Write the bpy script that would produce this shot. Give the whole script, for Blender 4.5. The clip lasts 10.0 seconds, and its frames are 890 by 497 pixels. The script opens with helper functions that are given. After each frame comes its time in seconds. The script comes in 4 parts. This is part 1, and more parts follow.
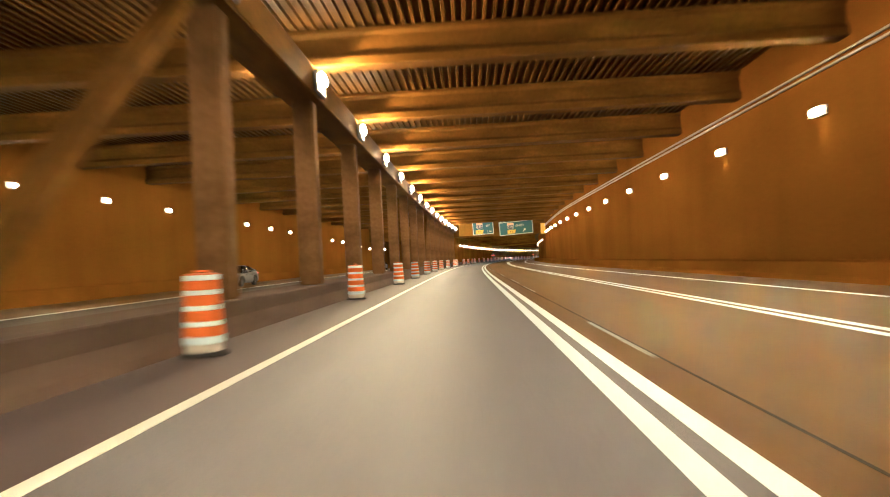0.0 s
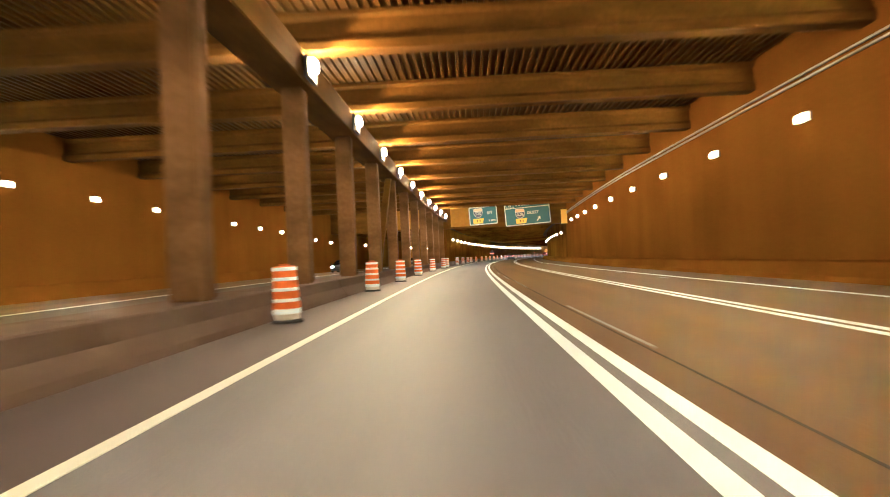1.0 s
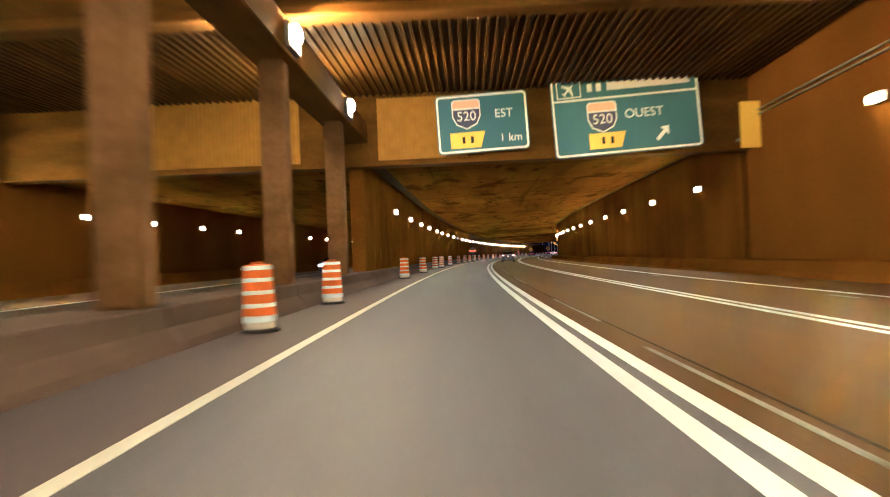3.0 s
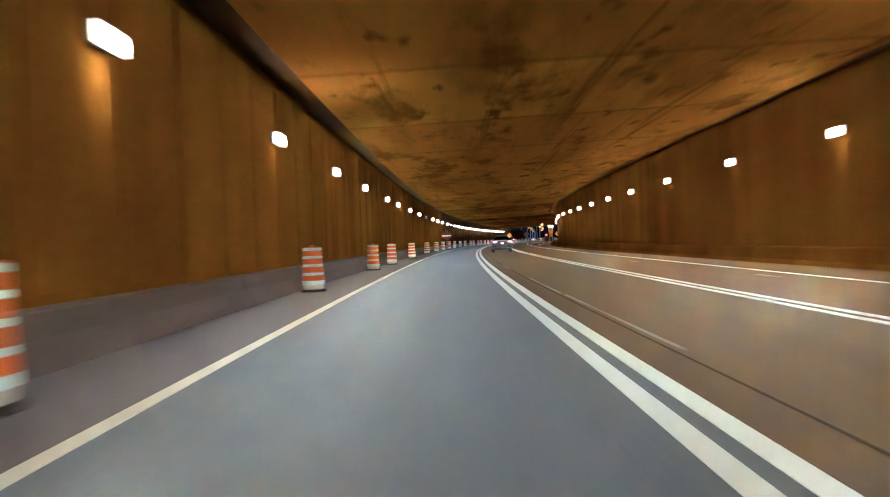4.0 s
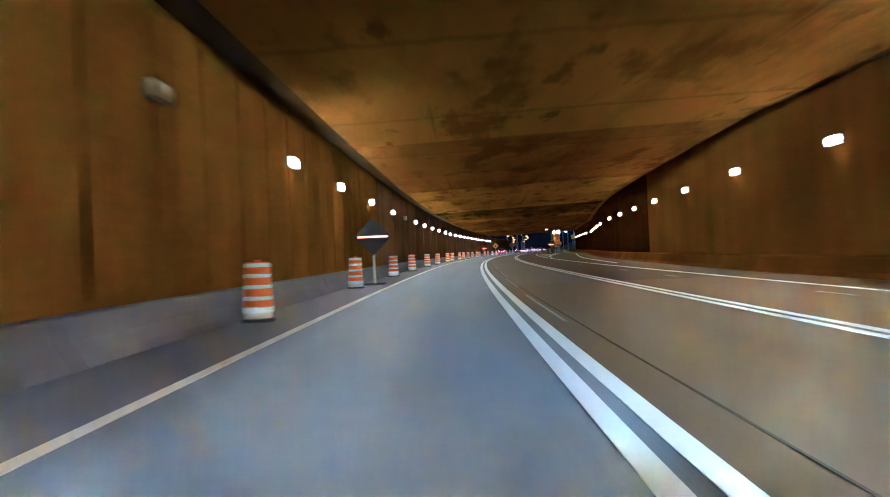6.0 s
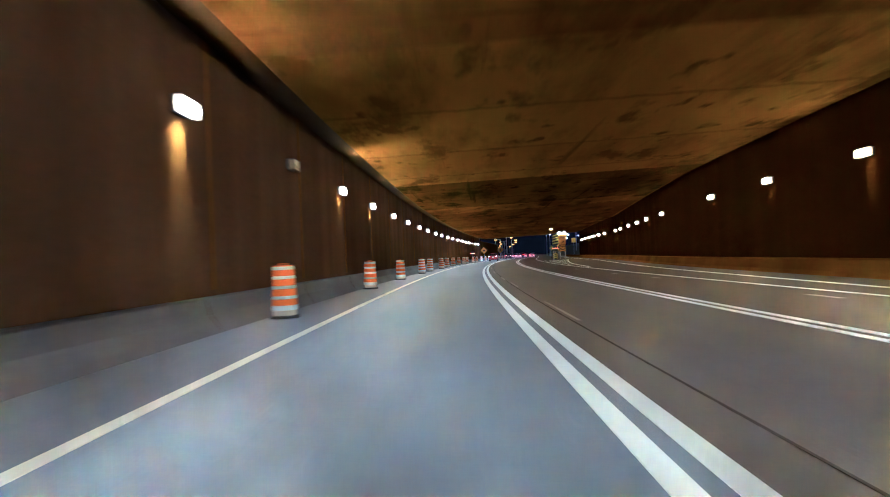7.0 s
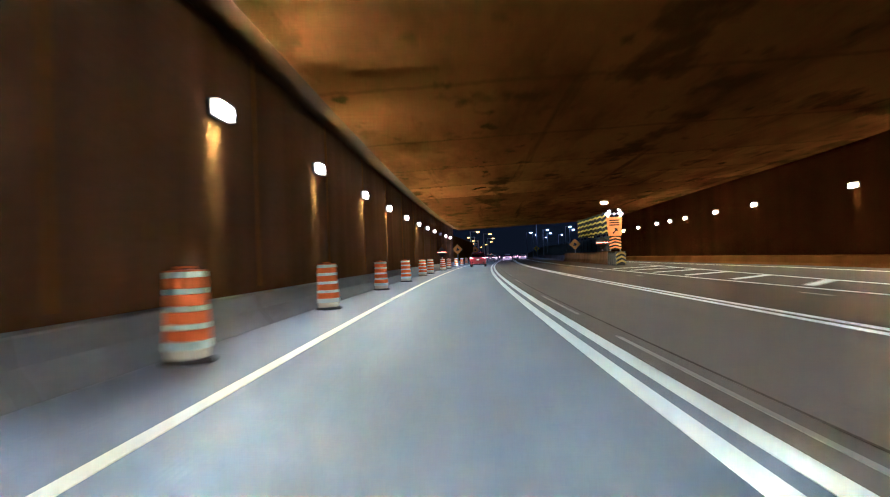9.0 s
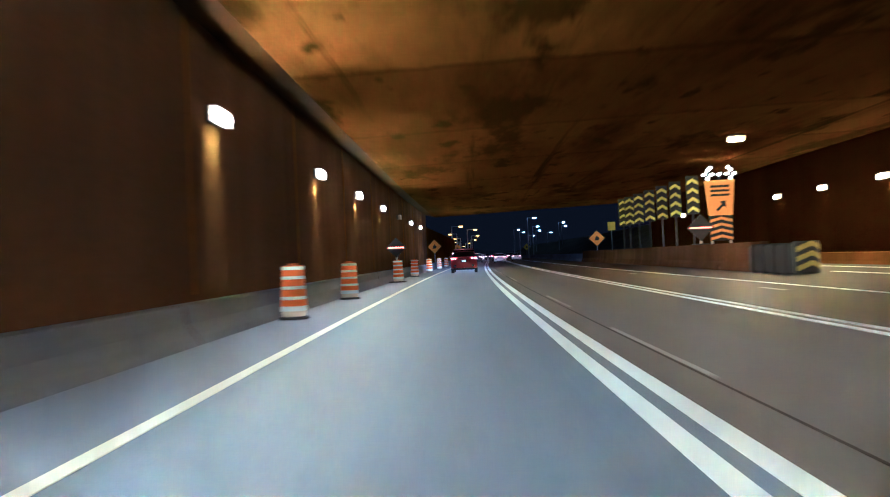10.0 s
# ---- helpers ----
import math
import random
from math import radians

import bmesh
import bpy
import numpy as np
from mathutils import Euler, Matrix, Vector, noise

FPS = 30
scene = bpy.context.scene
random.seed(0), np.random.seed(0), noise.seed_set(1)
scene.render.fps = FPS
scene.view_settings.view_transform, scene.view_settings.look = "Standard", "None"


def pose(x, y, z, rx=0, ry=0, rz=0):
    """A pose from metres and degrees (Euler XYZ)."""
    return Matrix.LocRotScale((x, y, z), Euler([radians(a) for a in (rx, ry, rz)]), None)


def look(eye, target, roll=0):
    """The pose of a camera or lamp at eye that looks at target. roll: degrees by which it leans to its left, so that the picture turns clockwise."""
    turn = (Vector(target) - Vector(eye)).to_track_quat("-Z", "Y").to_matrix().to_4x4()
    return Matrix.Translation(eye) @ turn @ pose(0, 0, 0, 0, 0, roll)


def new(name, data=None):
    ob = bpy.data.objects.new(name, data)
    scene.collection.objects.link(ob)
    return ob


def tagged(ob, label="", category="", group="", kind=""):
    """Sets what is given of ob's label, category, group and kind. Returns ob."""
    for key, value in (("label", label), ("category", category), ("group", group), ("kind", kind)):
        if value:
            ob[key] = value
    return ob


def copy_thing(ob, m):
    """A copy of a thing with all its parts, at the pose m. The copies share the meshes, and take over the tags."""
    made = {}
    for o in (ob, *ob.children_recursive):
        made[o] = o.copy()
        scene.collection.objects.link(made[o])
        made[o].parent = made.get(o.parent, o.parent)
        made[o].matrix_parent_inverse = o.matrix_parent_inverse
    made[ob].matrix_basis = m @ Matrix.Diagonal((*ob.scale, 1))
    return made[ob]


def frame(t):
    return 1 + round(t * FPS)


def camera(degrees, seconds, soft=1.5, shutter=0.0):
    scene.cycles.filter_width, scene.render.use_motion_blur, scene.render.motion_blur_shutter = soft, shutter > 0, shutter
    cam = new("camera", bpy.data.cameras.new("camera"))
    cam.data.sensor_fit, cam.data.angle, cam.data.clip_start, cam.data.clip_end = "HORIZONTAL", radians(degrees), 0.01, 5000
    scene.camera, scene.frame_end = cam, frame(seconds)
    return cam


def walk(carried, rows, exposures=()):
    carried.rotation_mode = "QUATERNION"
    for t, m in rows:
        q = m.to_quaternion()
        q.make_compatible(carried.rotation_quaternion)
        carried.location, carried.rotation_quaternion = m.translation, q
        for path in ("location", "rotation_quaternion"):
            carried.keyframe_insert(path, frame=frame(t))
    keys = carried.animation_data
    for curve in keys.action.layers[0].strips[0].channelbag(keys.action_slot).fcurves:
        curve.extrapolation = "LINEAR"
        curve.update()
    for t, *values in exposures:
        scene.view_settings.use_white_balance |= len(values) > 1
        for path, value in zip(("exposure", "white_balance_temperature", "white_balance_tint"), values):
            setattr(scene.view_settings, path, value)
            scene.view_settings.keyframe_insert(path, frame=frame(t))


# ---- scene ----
cam = camera(68, 10.0, soft=1.1, shutter=0.32)
# seconds, stops, white point in kelvin, tint
EXPOSURES = [(0.0, 1.65, 4250, 10), (2.5, 1.65, 4250, 10), (3.5, 1.55, 4050, 10), (4.2, 2.05, 3650, 10), (5.7, 2.0, 3550, 10), (7.0, 2.15, 3500, 10), (7.25, 2.25, 3500, 10), (7.45, 2.4, 3700, 10), (7.75, 2.2, 3550, 10), (8.0, 2.1, 3460, 10), (8.5, 2.1, 3490, 10), (9.0, 2.35, 3570, 10), (9.5, 2.05, 3460, 10), (10.0, 2.1, 3490, 10)]
# seconds, x, y, z, yaw, pitch, roll
PATH = [
    (0.0, 0.132, 0.000, 1.104, 2.176, 1.008, 2.870),
    (0.5, 0.045, 15.220, 1.104, 2.126, 0.800, 2.385),
    (1.0, -0.021, 30.440, 1.104, 1.674, 0.837, 2.595),
    (1.5, -0.097, 45.662, 1.104, 1.044, 0.784, 2.308),
    (2.0, -0.106, 60.883, 1.104, 0.547, 0.575, 2.337),
    (2.5, 0.129, 76.104, 1.104, -0.188, 0.622, 2.274),
    (3.0, 0.534, 91.320, 1.104, -0.978, 0.679, 2.211),
    (3.5, 1.119, 106.533, 1.104, -1.814, 0.735, 2.148),
    (4.0, 2.033, 121.727, 1.104, -3.414, -0.594, 2.112),
    (4.5, 3.237, 136.901, 1.104, -3.600, 0.175, 2.610),
    (5.0, 4.548, 152.063, 1.104, -4.178, 0.258, 2.321),
    (5.5, 6.066, 167.204, 1.104, -4.925, 0.250, 2.599),
    (6.0, 7.649, 182.337, 1.104, -5.688, 0.411, 2.528),
    (6.5, 9.433, 197.449, 1.104, -6.439, 0.601, 2.457),
    (7.0, 11.419, 212.536, 1.104, -7.197, 0.821, 2.386),
    (7.5, 13.547, 227.606, 1.104, -7.811, 0.658, 2.080),
    (8.0, 15.850, 242.651, 1.104, -8.337, 1.159, 1.979),
    (8.5, 18.434, 257.652, 1.104, -9.406, 0.789, 1.985),
    (9.0, 21.263, 272.610, 1.104, -10.144, 0.884, 2.215),
    (9.5, 24.322, 287.523, 1.104, -11.077, 1.111, 1.883),
    (10.0, 27.824, 302.338, 1.104, -11.729, 0.832, 2.549),
]
walk(cam, [(t, pose(x, y, z, 90 + p, r, a)) for t, x, y, z, a, p, r in PATH], EXPOSURES)

# ---- night sky and distance ----
world = bpy.data.worlds.new("night_sky")
scene.world = world
world.use_nodes = True
wn = world.node_tree.nodes
wn["Background"].inputs["Color"].default_value = (0.17, 0.15, 0.15, 1)
wn["Background"].inputs["Strength"].default_value = 0.008

LAMP = (1.0, 0.585, 0.19)      # high-pressure sodium
GLOW_OPEN, GLOW_WALL, GLOW_LOW, GLOW_RIB, GLOW_END, GLOW_FAR, GLOW_RAMP = 470.0, 800.0, 560.0, 430.0, 520.0, 620.0, 330.0
WASH_WATTS = 22.0


# ---- the road's line ----
PLAN = 1.15      # metres to one unit of the plan below
BENDS = [-0.30, 0.80, 1.07, 0.99, 1.16, 0.72, 0.26, -0.21, -0.67]    # thousandths of a radian a metre, every 57.5 m
S_AXIS = np.arange(-120.0, 901.0, 1.0)
BEND = np.interp(S_AXIS, [57.5 * i for i in range(9)] + [560.0], [b / 1000 for b in BENDS] + [0.0])
TURN = np.concatenate([[0], np.cumsum((BEND[1:] + BEND[:-1]) / 2)])
TURN -= np.interp(0, S_AXIS, TURN)
LINE_X = np.concatenate([[0], np.cumsum((np.sin(TURN[1:]) + np.sin(TURN[:-1])) / 2)])
LINE_Y = np.concatenate([[0], np.cumsum((np.cos(TURN[1:]) + np.cos(TURN[:-1])) / 2)])
LINE_X -= np.interp(0, S_AXIS, LINE_X)
LINE_Y -= np.interp(0, S_AXIS, LINE_Y)


def heading(s):
    return float(np.interp(s, S_AXIS, TURN))


def place(s, x, z=0.0):
    """The point s metres along the road, x metres to the right of its line, z up."""
    a = heading(s)
    return Vector((float(np.interp(s, S_AXIS, LINE_X)) + x * math.cos(a), float(np.interp(s, S_AXIS, LINE_Y)) - x * math.sin(a), z))


def stand(s, x, z=0.0, turn=0.0):
    """A pose there whose y axis runs along the road."""
    return Matrix.Translation(place(s, x, z) * PLAN) @ pose(0, 0, 0, 0, 0, math.degrees(-heading(s)) + turn)


# ---- materials ----
def material(name, rough=0.6, metal=0.0, shine=0.5):
    m = bpy.data.materials.new(name)
    m.use_nodes = True
    b = m.node_tree.nodes["Principled BSDF"]
    b.inputs["Roughness"].default_value, b.inputs["Metallic"].default_value = rough, metal
    b.inputs["Specular IOR Level"].default_value = shine
    return m, m.node_tree.nodes, m.node_tree.links, b


def plain(name, colour, rough=0.5, metal=0.0, wear=0.15, scale=6.0, shine=0.3):
    """A painted or moulded surface with slight dirt and wear."""
    m, n, l, b = material(name, rough, metal, shine)
    tc, no, mx = n.new("ShaderNodeTexCoord"), n.new("ShaderNodeTexNoise"), n.new("ShaderNodeMix")
    mx.data_type = "RGBA"
    no.inputs["Scale"].default_value, no.inputs["Detail"].default_value = scale, 6
    l.new(tc.outputs["Object"], no.inputs["Vector"])
    l.new(no.outputs["Fac"], mx.inputs["Factor"])
    mx.inputs["A"].default_value = (*[c * (1 - wear) for c in colour], 1)
    mx.inputs["B"].default_value = (*[min(1, c * (1 + wear)) for c in colour], 1)
    l.new(mx.outputs["Result"], b.inputs["Base Color"])
    rr = n.new("ShaderNodeMapRange")
    rr.inputs["To Min"].default_value, rr.inputs["To Max"].default_value = max(0.02, rough - 0.08), min(1, rough + 0.12)
    l.new(no.outputs["Fac"], rr.inputs["Value"])
    l.new(rr.outputs["Result"], b.inputs["Roughness"])
    return m


def car_paint(name, colour, metal=0.3):
    """Smooth lacquered body paint under a clear coat."""
    m, n, l, b = material(name, 0.38, metal)
    b.inputs["Base Color"].default_value = (*colour, 1)
    b.inputs["Coat Weight"].default_value, b.inputs["Coat Roughness"].default_value = 1.0, 0.06
    return m


def surface(name, dark, mid, light, big=(0.25, 0.25), streak=(1.2, 0.08), fine=14.0, bump=0.3, rough=0.85, spread=(0.3, 0.7), ripple=None, shine=0.03, worn=None):
    """A stained mineral surface on road coordinates in metres: patches, streaks along one way, and grain."""
    m, n, l, b = material(name, rough, 0.0, shine)
    tc = n.new("ShaderNodeTexCoord")

    def layer(sx, sy, detail, off):
        mp, no = n.new("ShaderNodeMapping"), n.new("ShaderNodeTexNoise")
        mp.inputs["Scale"].default_value = (sx, sy, 1)
        mp.inputs["Location"].default_value = (off, off * 0.7, off * 1.3)
        no.inputs["Scale"].default_value, no.inputs["Detail"].default_value = 1.0, detail
        l.new(tc.outputs["UV"], mp.inputs["Vector"])
        l.new(mp.outputs["Vector"], no.inputs["Vector"])
        return no.outputs["Fac"]

    a, c, f = layer(big[0], big[1], 7, 3.1), layer(streak[0], streak[1], 5, 11.7), layer(fine, fine, 4, 0.0)
    add = n.new("ShaderNodeMath")
    add.operation = "ADD"
    l.new(a, add.inputs[0])
    l.new(c, add.inputs[1])
    half = n.new("ShaderNodeMath")
    half.operation = "MULTIPLY_ADD"
    half.inputs[1].default_value = 0.42
    l.new(add.outputs[0], half.inputs[0])
    grain = n.new("ShaderNodeMath")
    grain.operation = "MULTIPLY"
    grain.inputs[1].default_value = 0.16
    l.new(f, grain.inputs[0])
    l.new(grain.outputs[0], half.inputs[2])
    ramp = n.new("ShaderNodeValToRGB")
    e = ramp.color_ramp.elements
    e[0].position, e[0].color = spread[0], (*dark, 1)
    e[1].position, e[1].color = spread[1], (*light, 1)
    k = e.new((spread[0] + spread[1]) / 2)
    k.color = (*mid, 1)
    l.new(half.outputs[0], ramp.inputs["Fac"])
    colour = ramp.outputs["Color"]
    if worn:      # painted change of light: one tone gives way to this between two road places
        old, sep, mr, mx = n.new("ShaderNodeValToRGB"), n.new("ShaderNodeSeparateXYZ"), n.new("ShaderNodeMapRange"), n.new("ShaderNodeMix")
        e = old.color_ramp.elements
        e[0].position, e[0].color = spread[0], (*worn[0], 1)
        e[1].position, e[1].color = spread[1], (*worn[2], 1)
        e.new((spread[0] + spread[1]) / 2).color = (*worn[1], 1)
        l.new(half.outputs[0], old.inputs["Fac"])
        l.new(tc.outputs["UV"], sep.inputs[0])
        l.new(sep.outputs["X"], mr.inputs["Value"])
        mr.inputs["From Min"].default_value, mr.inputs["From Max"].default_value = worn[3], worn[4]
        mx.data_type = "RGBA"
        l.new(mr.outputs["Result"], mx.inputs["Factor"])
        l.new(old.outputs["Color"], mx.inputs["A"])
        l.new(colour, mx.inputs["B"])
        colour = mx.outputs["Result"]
    l.new(colour, b.inputs["Base Color"])
    bp = n.new("ShaderNodeBump")
    bp.inputs["Strength"].default_value, bp.inputs["Distance"].default_value = bump, 0.02
    l.new(layer(ripple[0], ripple[1], 3, 5.0) if ripple else f, bp.inputs["Height"])
    l.new(bp.outputs["Normal"], b.inputs["Normal"])
    return m


def patched(name, base, pale, dark, rough=0.95, shine=0.0):
    """An old soffit cast in cross strips: pale lime bloom, soot, and dark peeled patches that have crisp, ragged edges."""
    m, n, l, b = material(name, rough, 0.0, shine)
    tc = n.new("ShaderNodeTexCoord")

    def field(sx, sy, detail, rug, off, lo, hi):
        mp, no, mr = n.new("ShaderNodeMapping"), n.new("ShaderNodeTexNoise"), n.new("ShaderNodeMapRange")
        mp.inputs["Scale"].default_value, mp.inputs["Location"].default_value = (sx, sy, 1), (off, -off, off)
        no.inputs["Scale"].default_value, no.inputs["Detail"].default_value, no.inputs["Roughness"].default_value = 1.0, detail, rug
        mr.inputs["From Min"].default_value, mr.inputs["From Max"].default_value = lo, hi
        l.new(tc.outputs["UV"], mp.inputs["Vector"])
        l.new(mp.outputs["Vector"], no.inputs["Vector"])
        l.new(no.outputs["Fac"], mr.inputs["Value"])
        return mr.outputs["Result"]

    def blend(fac, first, colour):
        mx = n.new("ShaderNodeMix")
        mx.data_type = "RGBA"
        l.new(fac, mx.inputs["Factor"])
        if isinstance(first, tuple):
            mx.inputs["A"].default_value = (*first, 1)
        else:
            l.new(first, mx.inputs["A"])
        mx.inputs["B"].default_value = (*colour, 1)
        return mx.outputs["Result"]

    def math_node(op, a, b2):
        no = n.new("ShaderNodeMath")
        no.operation = op
        for k, v in enumerate((a, b2)):
            if isinstance(v, float):
                no.inputs[k].default_value = v
            else:
                l.new(v, no.inputs[k])
        return no.outputs[0]

    sep = n.new("ShaderNodeSeparateXYZ")
    l.new(tc.outputs["UV"], sep.inputs[0])
    wobble = math_node("MULTIPLY", field(0.8, 1.6, 4, 0.6, 3.0, 0.0, 1.0), 0.5)
    run = math_node("DIVIDE", math_node("ADD", sep.outputs["X"], wobble), 6.3)
    cell = math_node("FLOOR", run, 0.0)
    wn_ = n.new("ShaderNodeTexWhiteNoise")
    wn_.noise_dimensions = "1D"
    l.new(cell, wn_.inputs["W"])
    strip = n.new("ShaderNodeMapRange")
    strip.inputs["From Min"].default_value, strip.inputs["From Max"].default_value = 0.35, 0.95
    l.new(wn_.outputs["Value"], strip.inputs["Value"])
    joint = n.new("ShaderNodeMapRange")
    joint.inputs["From Min"].default_value, joint.inputs["From Max"].default_value = 0.035, 0.015
    l.new(math_node("FRACT", run, 0.0), joint.inputs["Value"])

    peel = field(0.20, 0.42, 9, 0.60, 7.0, 0.55, 0.62)
    bloom = math_node("MULTIPLY", field(0.075, 0.17, 6, 0.60, 2.0, 0.36, 0.62), math_node("ADD", math_node("MULTIPLY", strip.outputs["Result"], 0.75), 0.25))
    out = blend(bloom, base, pale)
    out = blend(field(0.12, 0.50, 8, 0.62, 19.0, 0.48, 0.72), out, tuple(c * 0.5 for c in base))
    out = blend(math_node("MULTIPLY", peel, 0.85), out, dark)
    out = blend(field(0.5, 0.9, 5, 0.55, 31.0, 0.61, 0.67), out, tuple(c * 1.2 for c in dark))
    out = blend(field(0.035, 1.0, 5, 0.6, 4.0, 0.60, 0.70), out, tuple(c * 1.1 for c in dark))
    out = blend(math_node("MULTIPLY", joint.outputs["Result"], 0.7), out, dark)
    l.new(out, b.inputs["Base Color"])
    bp = n.new("ShaderNodeBump")
    bp.inputs["Strength"].default_value, bp.inputs["Distance"].default_value, bp.invert = 0.6, 0.03, True
    l.new(peel, bp.inputs["Height"])
    l.new(bp.outputs["Normal"], b.inputs["Normal"])
    return m


def glow(name, colour, strength):
    m, n, l, b = material(name, 0.4)
    b.inputs["Base Color"].default_value = (*colour, 1)
    b.inputs["Emission Color"].default_value = (*colour, 1)
    b.inputs["Emission Strength"].default_value = strength
    return m


def lens(name, strength, colour=LAMP):
    """A frosted sodium lens: the burner glows brightest in the middle, the rim is dim amber."""
    m, n, l, b = material(name, 0.4)
    b.inputs["Base Color"].default_value = (0.5, 0.4, 0.25, 1)
    b.inputs["Emission Color"].default_value = (*colour, 1)
    tc, mp, gr = n.new("ShaderNodeTexCoord"), n.new("ShaderNodeMapping"), n.new("ShaderNodeTexGradient")
    mp.inputs["Scale"].default_value, mp.inputs["Location"].default_value = (0, 1.84, 1.84), (0, -0.92, -0.92)
    gr.gradient_type = "SPHERICAL"
    l.new(tc.outputs["Generated"], mp.inputs["Vector"])
    l.new(mp.outputs["Vector"], gr.inputs["Vector"])
    pw, ma = n.new("ShaderNodeMath"), n.new("ShaderNodeMath")
    pw.operation, ma.operation = "POWER", "MULTIPLY_ADD"
    pw.inputs[1].default_value = 3.0
    ma.inputs[1].default_value, ma.inputs[2].default_value = strength * 10.4, 2.4
    l.new(gr.outputs["Fac"], pw.inputs[0])
    l.new(pw.outputs[0], ma.inputs[0])
    l.new(ma.outputs[0], b.inputs["Emission Strength"])
    return m


# Part of the sodium orange is put into the concrete base colours.
CONCRETE_WALL = surface("stained_concrete_wall", (0.0816, 0.0365, 0.000979), (0.125, 0.0557, 0.0015), (0.163, 0.0727, 0.00195), (0.10, 0.22), (0.30, 0.05), 9, 0.3, shine=0.0)
CONCRETE_OLD = surface("sooty_concrete_wall", (0.0525, 0.0206, 0.00063), (0.104, 0.0451, 0.00124), (0.148, 0.0715, 0.00178), (0.15, 0.3), (0.55, 0.04), 9, 0.3, 0.7, shine=0.0)
CONCRETE_SOOT = surface("black_sooty_wall", (0.026, 0.0145, 0.00747), (0.053, 0.0295, 0.0144), (0.0926, 0.0513, 0.0244), (0.12, 0.2), (0.9, 0.05), 9, 0.3, 0.62, shine=0.0)
# Dim light along the ramp is put into this near-black wall colour.
CONCRETE_RAMP = surface("shade_brown_ramp_wall", (0.00788, 0.00288, 9.46e-05), (0.0158, 0.00577, 0.00019), (0.0272, 0.00994, 0.000327), (0.12, 0.2), (0.6, 0.05), 9, 0.3, 0.7, shine=0.0)
CONCRETE_SOFFIT = patched("patched_soffit_concrete", (0.0912, 0.0397, 0.0011), (0.13, 0.0677, 0.00156), (0.0317, 0.0145, 0.000381))
# Ceiling shade beyond the lamps' reach is put into this darker soffit colour.
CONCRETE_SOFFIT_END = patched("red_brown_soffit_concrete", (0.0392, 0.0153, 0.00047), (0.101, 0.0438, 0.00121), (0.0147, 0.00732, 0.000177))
# Shaded copy of the soffit: lack of lamplight painted as a dark tone.
CONCRETE_SOFFIT_SHADE = patched("shaded_soffit_concrete", (0.019, 0.00873, 0.000227), (0.0858, 0.0414, 0.00103), (0.00771, 0.00401, 9.25e-05))
# Darker tones of the same patched soffit.
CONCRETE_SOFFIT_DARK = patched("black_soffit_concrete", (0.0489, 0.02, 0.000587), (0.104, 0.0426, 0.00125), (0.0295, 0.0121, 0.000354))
# Shadow along the wall-ceiling edge is put into this dark colour.
CONCRETE_COVE = surface("shade_cove_concrete", (0.0162, 0.007, 0.000195), (0.0301, 0.013, 0.000361), (0.0474, 0.0204, 0.000569), (0.2, 0.6), (0.5, 0.2), 9, 0.3)
# Headlight blue is put into the barrier colour; worn holds its sodium-lit tone.
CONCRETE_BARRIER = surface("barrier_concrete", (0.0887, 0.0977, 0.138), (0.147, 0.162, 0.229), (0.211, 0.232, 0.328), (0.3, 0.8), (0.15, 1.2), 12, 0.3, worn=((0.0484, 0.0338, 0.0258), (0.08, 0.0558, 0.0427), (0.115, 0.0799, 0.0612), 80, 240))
CONCRETE_BEAM = surface("beam_concrete", (0.0357, 0.018, 0.00138), (0.0807, 0.0405, 0.00312), (0.151, 0.0758, 0.00583), (0.4, 0.5), (0.3, 1.5), 8, 0.3)
CONCRETE_COLUMN = surface("column_concrete", (0.0475, 0.0271, 0.00999), (0.107, 0.0609, 0.0225), (0.2, 0.114, 0.0421), (0.4, 0.5), (0.3, 1.5), 8, 0.3)
DECK = surface("soiled_metal_deck", (0.0194, 0.00932, 0.000488), (0.0427, 0.0205, 0.00107), (0.0808, 0.0388, 0.00203), (0.3, 0.4), (0.1, 2.0), 10, 0.2, 0.6)
# Lane's headlight glow painted blue-grey; worn holds the sodium-lit tone before the portal.
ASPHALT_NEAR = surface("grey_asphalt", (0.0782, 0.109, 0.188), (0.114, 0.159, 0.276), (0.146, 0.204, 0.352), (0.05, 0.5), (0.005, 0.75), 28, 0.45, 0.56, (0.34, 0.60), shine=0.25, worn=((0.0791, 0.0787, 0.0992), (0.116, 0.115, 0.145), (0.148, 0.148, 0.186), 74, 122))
# Shoulder copy of the same asphalt, headlight blue and sodium brown painted in.
ASPHALT_SHOULDER = surface("headlit_grey_shoulder", (0.0779, 0.1, 0.177), (0.114, 0.147, 0.26), (0.146, 0.188, 0.332), (0.05, 0.5), (0.005, 0.75), 28, 0.45, 0.56, (0.34, 0.60), shine=0.25, worn=((0.047, 0.0363, 0.0398), (0.0688, 0.0531, 0.0583), (0.0882, 0.0682, 0.0748), 74, 215))
# Shaded copy of the asphalt: dim light on the right is in the colour.
ASPHALT_END = surface("dim_lit_grey_asphalt", (0.0155, 0.0106, 0.00471), (0.0239, 0.0165, 0.00727), (0.032, 0.022, 0.00974), (0.05, 0.5), (0.005, 0.75), 28, 0.45, 0.56, (0.34, 0.60), shine=0.07)
